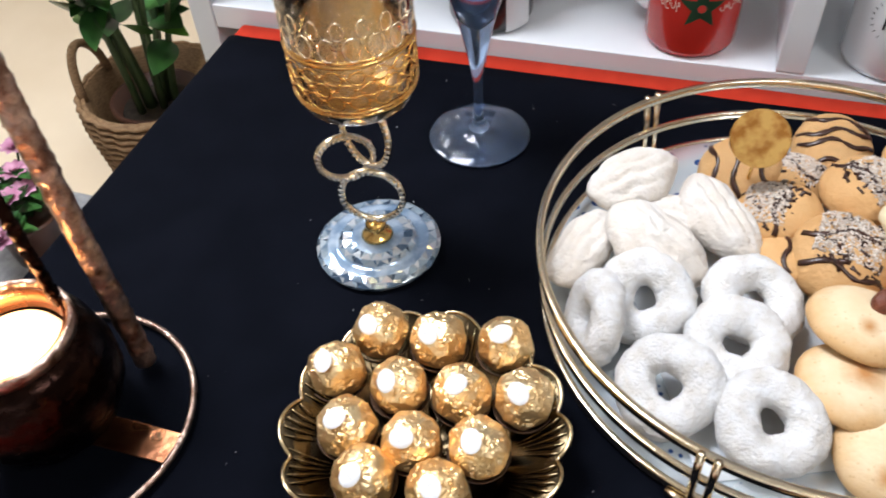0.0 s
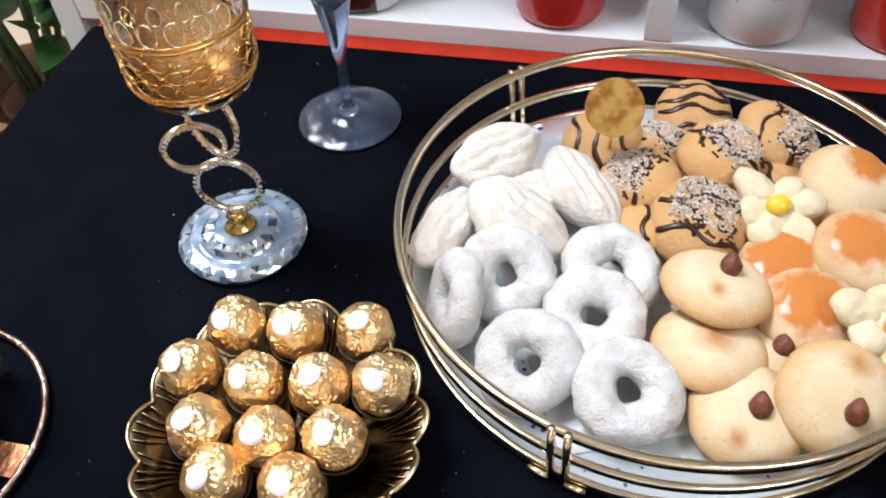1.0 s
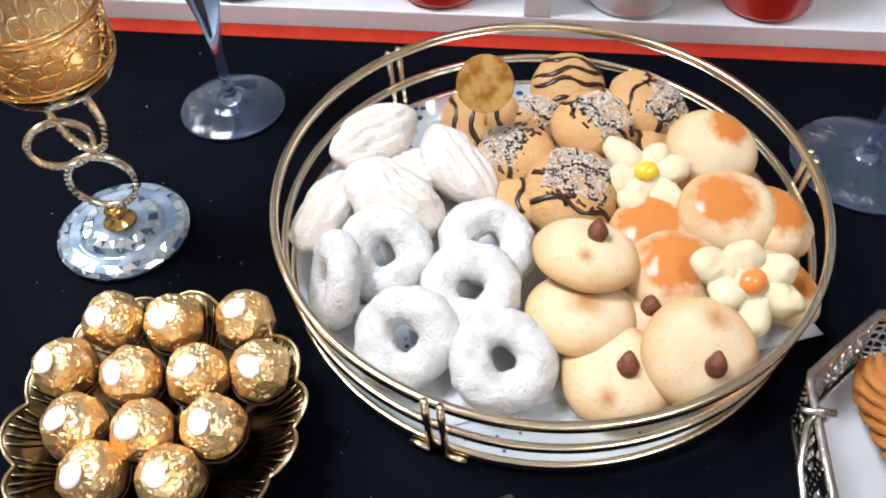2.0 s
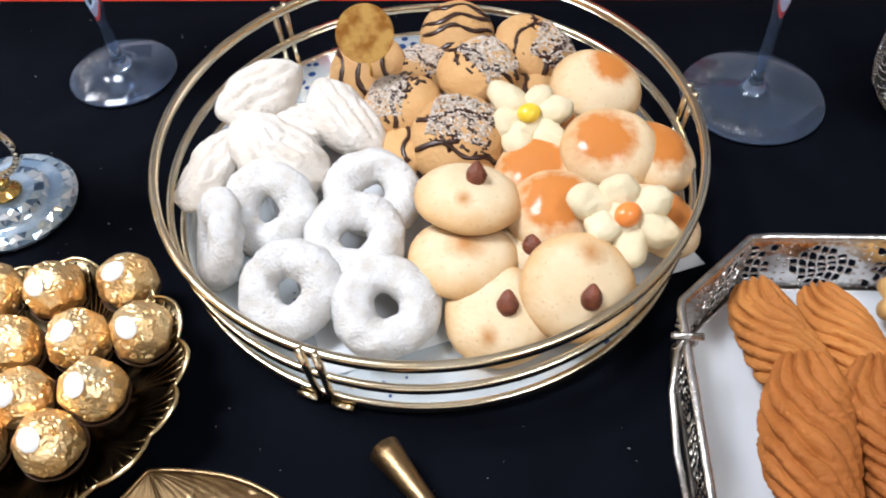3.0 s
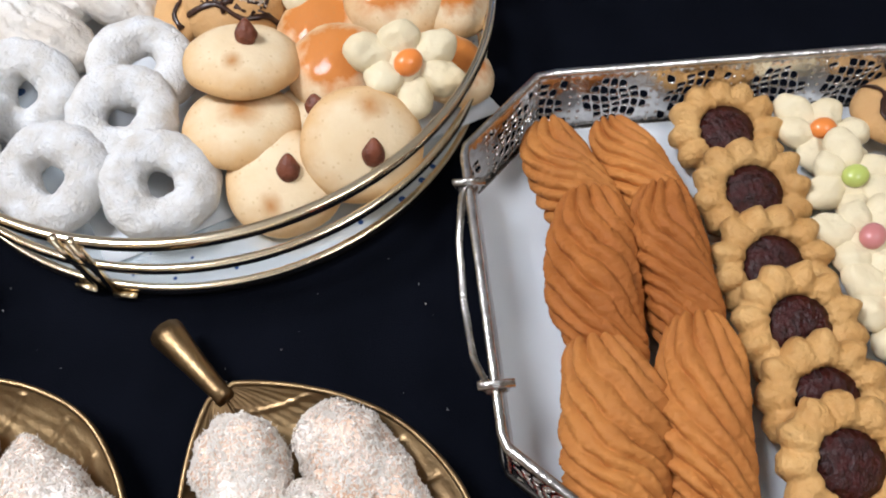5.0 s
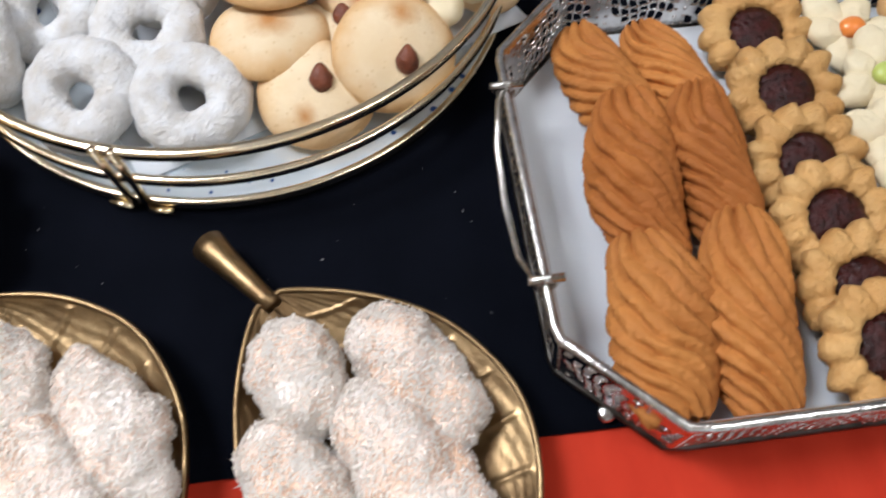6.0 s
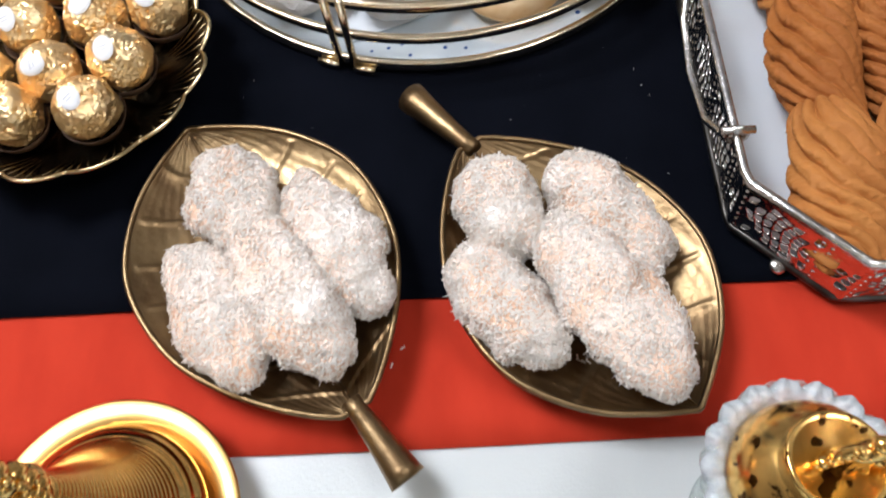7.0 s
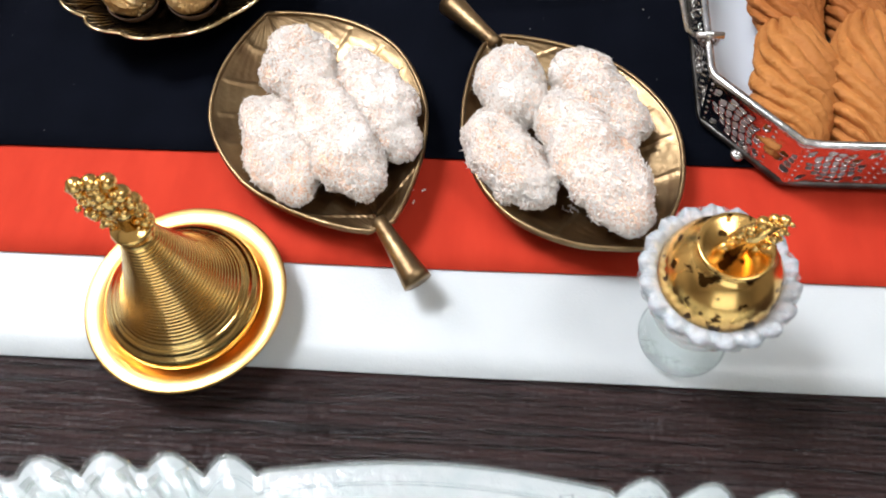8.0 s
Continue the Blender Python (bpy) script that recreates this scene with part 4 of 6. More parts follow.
def sugared_horn(x, y, z, a, b, c, rx, ry, rz, seed):
    t = thing("sugared_pastry", tilted(x, y, z, rx, ry, rz), "plump ridged pastry dusted pale with sugar", "pastry", "pale sugared pastries")

    def shape(v, d):
        w = v.copy()
        bend = 0.12 * (v.x / a) ** 2 * b
        w.y += bend
        wob = 0.12 * b * noise.noise(Vector((v.x * 120, seed, 0)))
        groove = sum(math.exp(-((v.y - o * b + 0.10 * v.x + wob) / (0.085 * b)) ** 2) for o in (-0.62, -0.22, 0.18, 0.56))
        if d.z > -0.1:
            w.z -= 0.0024 * groove * max(0.0, d.z) * (1 - 0.6 * abs(d.x))
        taper = 1 - 0.25 * max(0.0, v.x / a) ** 2
        w.y *= taper
        return w

    part("pastry_body", blob(bmesh.new(), a, b, c, seed, 0.0018, 70, 0.35, 80, 44, shape), M_HORN, t)


for i, a in enumerate(((0.0595, 0.4515, 0.0370, 0.0290, 0.0205, 0.0150, 10, -6, 38), (0.1107, 0.4345, 0.0310, 0.0345, 0.0180, 0.0150, 8, 8, -48), (0.0785, 0.4005, 0.0360, 0.0330, 0.0215, 0.0155, 14, 10, -25), (0.0395, 0.3990, 0.0260, 0.0310, 0.0170, 0.0140, 0, -12, 75), (0.0860, 0.4350, 0.0260, 0.0260, 0.0170, 0.0130, 0, 0, 10))):
    sugared_horn(*a, i + 21)


def chips(bm, rnd, n, a, b, c, x0, x1, y0, y1, size):
    for _ in range(n):
        u, v = rnd.uniform(x0, x1), rnd.uniform(y0, y1)
        if u * u + v * v > 0.92:
            continue
        w = math.sqrt(1 - u * u - v * v)
        s = size * rnd.uniform(0.5, 1.2)
        m = Matrix.Translation((u * a, v * b, w * c)) @ pose(0, 0, 0, rnd.random() * 360, rnd.random() * 360, rnd.random() * 360)
        g = bmesh.ops.create_cube(bm, size=1.0)
        for q in g["verts"]:
            q.co = m @ Vector((q.co.x * s * 1.5, q.co.y * s, q.co.z * s * 0.7))


def drizzle_lines(bm, rnd, a, b, c, count, spread=0.75, thick=0.0014):
    for k in range(count):
        o = -spread + 2 * spread * (k + 0.5) / count + rnd.uniform(-0.08, 0.08)
        sk = rnd.uniform(-0.3, 0.3)
        p = []
        for s in range(15):
            v = -0.9 + 1.8 * s / 14
            u = o + sk * v + 0.08 * math.sin(v * 6 + k)
            q = 1 - u * u - v * v
            if q > 0.02:
                p.append((u * a, v * b, math.sqrt(q) * c + 0.0002))
        if len(p) > 3:
            ph = rnd.random() * 6
            sweep(bm, p, lambda f: thick * (0.5 + 0.5 * abs(math.sin(5 * f + ph)) + 0.5 * abs(math.sin(17 * f + 2 * ph))), 6, flat=0.38)


def choc_biscuit(x, y, z, r, rx, ry, rz, seed, lines, nuts):
    t = thing("chocolate_biscuit", tilted(x, y, z, rx, ry, rz), "golden domed biscuit with dark chocolate drizzle" + (" and chopped nuts" if nuts else ""), "biscuit", "chocolate-drizzled biscuits")
    r *= 1.06
    a, b, c = r, r * 0.92, r * 0.52
    part("biscuit", blob(bmesh.new(), a, b, c, seed, 0.0010, 60, 0.55), M_TAN, t)
    rnd = random.Random(seed)
    bm = bmesh.new()
    drizzle_lines(bm, rnd, a, b, c, lines)
    if nuts:
        for k in range(26):
            u, v = rnd.uniform(-0.4, 0.75), rnd.uniform(-0.65, 0.65)
            w = math.sqrt(max(0.05, 1 - u * u - v * v))
            d = rnd.random() * 6.28
            sweep(bm, [(u * a, v * b, w * c), ((u + 0.22 * math.cos(d)) * a, (v + 0.22 * math.sin(d)) * b, math.sqrt(max(0.05, 1 - (u + 0.22 * math.cos(d)) ** 2 - (v + 0.22 * math.sin(d)) ** 2)) * c)], rnd.uniform(0.0008, 0.0016), 5, flat=0.6)
    if nuts:
        chips(bm, rnd, nuts // 4, a, b, c, -0.35, 0.85, -0.75, 0.75, 0.0011)
    part("drizzle", bm, M_CHOC, t, "dark chocolate drizzle", kind="stuff")
    if nuts:
        bm = bmesh.new()
        chips(bm, rnd, nuts * 4, a, b, c, -0.2, 0.8, -0.65, 0.65, 0.0012)
        part("nut_topping", bm, M_NUT, t, "chopped nut crumbs", smooth=False, kind="stuff")


for i, a in enumerate(((0.1188, 0.4790, 0.0330, 0.0235, 24, -14, 20, 3, 0), (0.1725, 0.5150, 0.0310, 0.0245, 16, 0, 95, 4, 0), (0.1870, 0.4690, 0.0400, 0.0240, 14, 4, 40, 1, 190), (0.2220, 0.4980, 0.0325, 0.0260, 8, 24, -15, 2, 130),
                       (0.1430, 0.4470, 0.0335, 0.0225, 12, -10, 170, 1, 190), (0.1760, 0.4195, 0.0315, 0.0275, 20, 6, 80, 2, 200), (0.1503, 0.4810, 0.0280, 0.0230, 0, 0, 50, 1, 190), (0.1440, 0.4180, 0.0230, 0.0210, 0, -20, 0, 2, 0), (0.1990, 0.4480, 0.0220, 0.0230, 0, 0, 70, 2, 120), (0.2170, 0.4660, 0.0230, 0.0220, 0, 0, 10, 1, 0))):
    choc_biscuit(*a[:4], a[4], a[5], a[6], i + 40, a[7], a[8])


def patched_dough(cx, cy, cz, size, tone=(0.46, 0.20, 0.055), gloss=0.0, inner=0.55, outer=1.5):
    # pale dough with one soft browned or glazed patch of its own outline
    m = M_DOUGH.copy()
    m.name = "oven_browned_dough"
    nt = m.node_tree
    b = nt.nodes["Principled BSDF"]
    base = b.inputs["Base Color"].links[0].from_socket
    tc = nt.nodes.new("ShaderNodeTexCoord")
    dist = nt.nodes.new("ShaderNodeVectorMath")
    dist.operation = "DISTANCE"
    dist.inputs[1].default_value = (cx, cy, cz)
    nt.links.new(tc.outputs["Object"], dist.inputs[0])
    n = nt.nodes.new("ShaderNodeTexNoise")
    n.inputs["Scale"].default_value = 130
    n.inputs["Detail"].default_value = 6
    nt.links.new(tc.outputs["Object"], n.inputs["Vector"])
    wob = nt.nodes.new("ShaderNodeMath")
    wob.operation = "MULTIPLY_ADD"
    wob.inputs[1].default_value = size * 0.9
    nt.links.new(n.outputs["Fac"], wob.inputs[0])
    nt.links.new(dist.outputs["Value"], wob.inputs[2])
    mr = nt.nodes.new("ShaderNodeMapRange")
    mr.inputs["From Min"].default_value, mr.inputs["From Max"].default_value = size * inner, size * outer
    mr.inputs["To Min"].default_value, mr.inputs["To Max"].default_value = 0.92, 0.0
    nt.links.new(wob.outputs["Value"], mr.inputs["Value"])
    mx = nt.nodes.new("ShaderNodeMixRGB")
    mx.inputs["Color2"].default_value = (*tone, 1)
    nt.links.new(mr.outputs["Result"], mx.inputs["Fac"])
    nt.links.new(base, mx.inputs["Color1"])
    nt.links.new(mx.outputs["Color"], b.inputs["Base Color"])
    # golden baked ring towards the outer edge, and small freckles
    flat = nt.nodes.new("ShaderNodeVectorMath")
    flat.operation = "MULTIPLY"
    flat.inputs[1].default_value = (1.0, 1.05, 0.0)
    nt.links.new(tc.outputs["Object"], flat.inputs[0])
    far = nt.nodes.new("ShaderNodeVectorMath")
    far.operation = "LENGTH"
    nt.links.new(flat.outputs["Vector"], far.inputs[0])
    ring = nt.nodes.new("ShaderNodeMath")
    ring.operation = "MULTIPLY_ADD"
    ring.inputs[1].default_value = 0.010
    nt.links.new(n.outputs["Fac"], ring.inputs[0])
    nt.links.new(far.outputs["Value"], ring.inputs[2])
    bake = nt.nodes.new("ShaderNodeMapRange")
    bake.inputs["From Min"].default_value, bake.inputs["From Max"].default_value = 0.023, 0.033
    bake.inputs["To Max"].default_value = 0.75
    nt.links.new(ring.outputs["Value"], bake.inputs["Value"])
    mb = nt.nodes.new("ShaderNodeMixRGB")
    mb.inputs["Color2"].default_value = (0.60, 0.33, 0.12, 1)
    nt.links.new(bake.outputs["Result"], mb.inputs["Fac"])
    nt.links.new(mx.outputs["Color"], mb.inputs["Color1"])
    speck = nt.nodes.new("ShaderNodeTexVoronoi")
    speck.inputs["Scale"].default_value = 260
    nt.links.new(tc.outputs["Object"], speck.inputs["Vector"])
    dots = nt.nodes.new("ShaderNodeMapRange")
    dots.inputs["From Min"].default_value, dots.inputs["From Max"].default_value = 0.10, 0.22
    dots.inputs["To Min"].default_value, dots.inputs["To Max"].default_value = 0.30, 0.0
    nt.links.new(speck.outputs["Distance"], dots.inputs["Value"])
    mf = nt.nodes.new("ShaderNodeMixRGB")
    mf.inputs["Color2"].default_value = (0.42, 0.22, 0.08, 1)
    nt.links.new(dots.outputs["Result"], mf.inputs["Fac"])
    nt.links.new(mb.outputs["Color"], mf.inputs["Color1"])
    nt.links.new(mf.outputs["Color"], b.inputs["Base Color"])
    if gloss:
        b.inputs["Coat Roughness"].default_value = 0.07
        cw = nt.nodes.new("ShaderNodeMath")
        cw.operation = "MULTIPLY"
        cw.inputs[1].default_value = gloss
        nt.links.new(mr.outputs["Result"], cw.inputs[0])
        nt.links.new(cw.outputs["Value"], b.inputs["Coat Weight"])
    return m


def glazed_biscuit(x, y, z, r, rx, ry, rz, seed, cx=-0.15, cy=0.2, cut=0.75):
    t = thing("glazed_biscuit", tilted(x, y, z, rx, ry, rz), "round pale biscuit with a shiny orange egg glaze", "biscuit", "egg-glazed biscuits")
    a, b, c = r, r * 0.93, r * 0.46
    part("biscuit", blob(bmesh.new(), a, b, c, seed, 0.0006, 60, 0.5), patched_dough(cx * a, cy * b, c * math.sqrt(max(0.1, 1 - cx * cx - cy * cy)), cut * r * 1.08, (0.56, 0.165, 0.012), 0.4, 1.08, 1.52), t)


for i, a in enumerate(((0.2555, 0.4565, 0.037, 0.0270, 24, 8, 0, 0.25, 0.55, 0.5), (0.2365, 0.4460, 0.026, 0.0260, 10, 0, 30, -0.1, 0.1, 0.8), (0.2600, 0.4065, 0.037, 0.0275, 20, 4, 0, -0.25, 0.15, 0.68), (0.2850, 0.4090, 0.030, 0.0250, 6, 18, 10, 0.0, 0.2, 0.78),
                       (0.2215, 0.3990, 0.026, 0.0260, 12, -4, 40, 0.0, 0.2, 0.8), (0.2285, 0.3640, 0.0345, 0.0255, 18, -6, 0, 0.0, 0.15, 0.8), (0.2820, 0.3640, 0.028, 0.0250, 0, 22, 0, 0.1, 0.1, 0.7))):
    glazed_biscuit(*a[:7], i + 60, *a[7:])


def almond_biscuit(x, y, z, r, rx, ry, rz, seed, ax=0.0, ay=0.1, brown=(0.1, 0.5, 0.42), upright=True):
    t = thing("almond_biscuit", tilted(x, y, z, rx, ry, rz), "smooth pale round biscuit with a brown almond pressed in", "biscuit", "almond biscuits")
    a, b, c = r, r * 0.95, r * 0.45
    bz = c * math.sqrt(1 - brown[0] ** 2 - brown[1] ** 2)
    part("biscuit", blob(bmesh.new(), a, b, c, seed, 0.0008, 60, 0.45), patched_dough(brown[0] * a, brown[1] * b, bz, brown[2] * r), t)
    bm = blob(bmesh.new(), 0.0068, 0.0054, 0.0042, seed, 0.0004, 200, 0, 20, 12, lambda v, d: Vector((v.x, v.y * (1 - 0.40 * max(0, v.x / 0.0068)), v.z)))
    m = Matrix.Translation((ax * a, ay * b, math.sqrt(1 - ax * ax - ay * ay) * c + (0.003 if upright else 0.001))) @ pose(0, 0, 0, 0, -55 if upright else -20, 90)
    bm.transform(m)
    part("almond", bm, M_ALMOND, t, "brown almond")


for i, a in enumerate(((0.1836, 0.3670, 0.0405, 0.0285, -10, 6, 0, 0.1, 0.05, (-0.1, -0.5, 0.22)), (0.1822, 0.3375, 0.0280, 0.0285, -6, 4, 0, -0.1, 0.42, (0.0, -0.05, 0.40)), (0.2005, 0.3085, 0.0205, 0.0275, 20, 2, 0, 0.12, 0.12, (-0.2, -0.5, 0.25)), (0.2378, 0.3175, 0.0325, 0.0285, 32, 8, 0, 0.15, -0.18, (0.1, 0.62, 0.30)), (0.2170, 0.3450, 0.0190, 0.0260, 0, 0, 0, 0.0, 0.0, (0.3, 0.3, 0.4)))):
    almond_biscuit(*a[:7], i + 80, a[7], a[8], a[9], i < 2)


def shifted(bm, d):
    bm.transform(Matrix.Translation(d))
    return bm


def flower_biscuit(x, y, z, r, rx, ry, rz, seed, sweet, label, petals=6, dough=None, name="flower_biscuit"):
    t = thing(name, tilted(x, y, z, rx, ry, rz), label, "biscuit", "piped flower biscuits")
    bm = bmesh.new()
    for k in range(petals):
        a = 2 * math.pi * k / petals + 0.12 * math.sin(seed + k * 2)
        g = 1 + 0.20 * math.sin(seed * 3.1 + k * 2.4)
        p = blob(bmesh.new(), r * 0.46 * g, r * 0.38, r * 0.29, seed + k, 0.0020, 85, 0.3, 30, 18)
        p.transform(pose(0.55 * g * r * math.cos(a), 0.55 * g * r * math.sin(a), 0.0006 * math.sin(3 * k + seed), 0, -12, math.degrees(a)))
        me = bpy.data.meshes.new("petal")
        p.to_mesh(me)
        p.free()
        bm.from_mesh(me)
        bpy.data.meshes.remove(me)
    p = blob(bmesh.new(), r * 0.52, r * 0.52, r * 0.24, seed, 0.0008, 110, 0.3, 26, 14)
    me = bpy.data.meshes.new("petal")
    p.to_mesh(me)
    p.free()
    bm.from_mesh(me)
    bpy.data.meshes.remove(me)
    part("piped_dough", bm, dough or M_CREAM, t)
    part("sweet", shifted(blob(bmesh.new(), r * 0.28, r * 0.24, r * 0.18, seed, 0.0002, 100, 0, 20, 12), (0, 0, r * 0.26)), sweet, t, "small sugar-coated sweet")


flower_biscuit(0.2165, 0.4300, 0.0390, 0.0245, 20, -4, 10, 3, M_YELLOW, "cream piped flower biscuit with a yellow sweet", 6)
flower_biscuit(0.2612, 0.3510, 0.0460, 0.0255, 26, 10, 40, 5, M_ORANGE, "cream piped flower biscuit with an orange sweet", 6)

# disc topper standing among the biscuits
top = thing("topper", pose(0.1240, 0.4700, 0.0093), "round polished gold disc on a thin gold stick among the biscuits", "cake topper")
part("stick", sweep(bmesh.new(), [(0, 0, 0), (-0.0003, -0.007, 0.050)], 0.0010, 6), M_GOLD, top, "thin gold stick")
bm = lathe(bmesh.new(), [(0, 0), (0.0160, 0), (0.0165, 0.0006), (0.0160, 0.0012), (0, 0.0012)], 40)
bm.transform(pose(-0.0003, -0.0085, 0.0640, 48, 4, 0))
part("disc", bm, M_TAG, top, "shiny gold disc", smooth=False)

# ---- silver pierced tray ----
SX0, SX1, SY0, SY1, SZ1, CUT = 0.2830, 0.620, 0.1285, 0.3424, 0.0430, 0.0400
st = thing("silver_tray", pose(0, 0, 0.0), "octagonal pierced silver tray with side handles, lined with white paper", "tray")


def octagon(inset):
    x0, x1, y0, y1, c = SX0 + inset, SX1 - inset, SY0 + inset, SY1 - inset, CUT - inset * 0.6
    return [(x0 + c, y0), (x1 - c, y0), (x1, y0 + c), (x1, y1 - c), (x1 - c, y1), (x0 + c, y1), (x0, y1 - c), (x0, y0 + c)]


def pierced_wall(bm, p, q, p2, q2, z0, z1):
    """A wall from p-q at z0 up to p2-q2 at z1 with small round openings in flower groups."""
    length = math.dist(p, q)
    nx = max(6, round(length / 0.0044))
    nz = 8

    def at(i, j):
        wob = 0.34 if 0 < j < nz and 0 < i < nx else 0.0
        u = (i + wob * math.sin(i * 12.9 + j * 7.3 + length * 90)) / nx
        v = (j + wob * math.sin(i * 5.1 + j * 17.7)) / nz
        x = (p[0] * (1 - u) + q[0] * u) * (1 - v) + (p2[0] * (1 - u) + q2[0] * u) * v
        y = (p[1] * (1 - u) + q[1] * u) * (1 - v) + (p2[1] * (1 - u) + q2[1] * u) * v
        return Vector((x, y, z0 + (z1 - z0) * v))

    # groups of scale-shaped openings with solid panels between
    for i in range(nx):
        for j in range(nz):
            k, h = i % 9 - 4, j - 3.5
            hole = 1 <= j <= 6 and (abs(k) / 3.9 + abs(h) / 5.0 < 1.0 or (abs(k) == 3 and j in (1, 6) and i % 2))
            c0, c1, c2, c3 = at(i, j), at(i + 1, j), at(i + 1, j + 1), at(i, j + 1)
            sq = [c0, (c0 + c1) / 2, c1, (c1 + c2) / 2, c2, (c2 + c3) / 2, c3, (c3 + c0) / 2]
            if not hole:
                bm.faces.new([bm.verts.new(s) for s in sq])
                continue
            c = sum(sq, Vector()) / 8
            rad = 0.80 + 0.10 * ((i * 7 + j * 5) % 4) / 3
            inn = [c + (s - c) * (rad if m % 2 else rad * 0.82) for m, s in enumerate(sq)]
            so = [bm.verts.new(s) for s in sq]
            si = [bm.verts.new(s) for s in inn]
            for m in range(8):
                bm.faces.new((so[m], so[(m + 1) % 8], si[(m + 1) % 8], si[m]))


outer, inner = octagon(0.0), octagon(0.0035)
for k in range(8):
    bm = bmesh.new()
    pierced_wall(bm, inner[k], inner[(k + 1) % 8], outer[k], outer[(k + 1) % 8], 0.0035, SZ1 - 0.001)
    bmesh.ops.remove_doubles(bm, verts=bm.verts, dist=1e-5)
    w = part("pierced_wall", bm, M_WALLSILVER, st, "pierced silver wall")
    (ax_, ay_), (bx_, by_) = outer[k], outer[(k + 1) % 8]
    span = math.dist(outer[k], outer[(k + 1) % 8])
    beading = bmesh.new()
    cells = max(6, round(span / 0.0044))
    for i in range(0, cells + 1):
        if i % 9 in (0, 8):
            for jj in range(1, 8):
                f, v_ = (i + 0.5) / cells if i < cells else 1.0, jj / 8
                (px, py), (qx, qy) = inner[k], inner[(k + 1) % 8]
                bx0, by0 = px + (qx - px) * f, py + (qy - py) * f
                ox0, oy0 = ax_ + (bx_ - ax_) * f, ay_ + (by_ - ay_) * f
                bead(beading, (bx0 + (ox0 - bx0) * v_, by0 + (oy0 - by0) * v_, 0.0035 + (SZ1 - 0.0045) * v_), 0.0013, 1)
    part("beading", beading, M_WALLSILVER, w, "rows of small silver beads", kind="stuff")
    sm = w.modifiers.new("thickness", "SOLIDIFY")
    sm.thickness, sm.offset = 0.0011, 0
part("rim", sweep(bmesh.new(), [(x, y, SZ1) for (x, y), (x2, y2) in zip(outer, outer[1:] + outer[:1]) for x, y in [(x + (x2 - x) * f, y + (y2 - y) * f) for f in (0.03, 0.5, 0.97)]], 0.0021, 8, True), M_SILVER, st, "rolled silver rim")
part("lower_rim", sweep(bmesh.new(), [(x, y, 0.0042) for (x, y), (x2, y2) in zip(inner, inner[1:] + inner[:1]) for x, y in [(x + (x2 - x) * f, y + (y2 - y) * f) for f in (0.03, 0.5, 0.97)]], 0.0022, 8, True), M_DARKSILVER, st)
bm = bmesh.new()
lo = [bm.verts.new((x, y, 0.0052)) for x, y in octagon(0.005)]
hi = [bm.verts.new((x, y, 0.0070)) for x, y in octagon(0.005)]
bm.faces.new(list(reversed(lo)))
bm.faces.new(hi)
for k in range(8):
    bm.faces.new((lo[k], lo[(k + 1) % 8], hi[(k + 1) % 8], hi[k]))
part("tray_floor", bm, M_SILVER, st, smooth=False)
for fx, fy in ((0.3040, 0.1490), (0.5990, 0.1490), (0.3040, 0.3220), (0.5990, 0.3220)):
    part("ball_foot", shifted(blob(bmesh.new(), 0.004, 0.004, 0.0026, 1, 0, 1, 0, 16, 10), (fx, fy, 0.0028)), M_SILVER, st)
for sx, hx in ((-1, SX0), (1, SX1)):
    pts = [(hx + sx * 0.001, 0.1904, SZ1 + 0.001), (hx + sx * 0.003, 0.1926, SZ1 - 0.004), (hx + sx * 0.006, 0.2085, SZ1 - 0.014), (hx + sx * 0.007, 0.2363, SZ1 - 0.017), (hx + sx * 0.006, 0.2642, SZ1 - 0.014), (hx + sx * 0.003, 0.2800, SZ1 - 0.004), (hx + sx * 0.001, 0.2822, SZ1 + 0.001)]
    h = part("handle", sweep(bmesh.new(), pts, 0.0017, 8), M_SILVER, st, "thin bowed silver handle")
    for hy in (0.1904, 0.2822):
        kb = bmesh.new()
        sweep(kb, [(hx + 0.0045 * math.cos(2 * math.pi * i / 16), hy, SZ1 + 0.0045 * math.sin(2 * math.pi * i / 16)) for i in range(16)], 0.0014, 6, True, up=Vector((0, 1, 0)))
        sweep(kb, [(hx - 0.007, hy, SZ1 + 0.003), (hx + 0.007, hy, SZ1 + 0.003)], 0.0018, 8)
        part("handle_loop", kb, M_SILVER, h, "small silver loop")

lin = bmesh.new()
pts = octagon(0.0062)
lo = [lin.verts.new((x, y, 0.0076)) for x, y in pts]
hi = [lin.verts.new((x, y, 0.0084)) for x, y in pts]
up = [lin.verts.new((x + (x - 0.45) * 0.012, y + (y - 0.2355) * 0.022, 0.0370)) for x, y in pts]
lin.faces.new(list(reversed(lo)))
lin.faces.new(hi)
for k in range(8):
    lin.faces.new((lo[k], lo[(k + 1) % 8], hi[(k + 1) % 8], hi[k]))
    if k in (6, 7, 0, 1, 2):
        lin.faces.new((hi[k], hi[(k + 1) % 8], up[(k + 1) % 8], up[k]))
tagged(part("paper_liner", lin, M_LINER, None, smooth=False), "white paper liner folded into the silver tray", "paper liner")


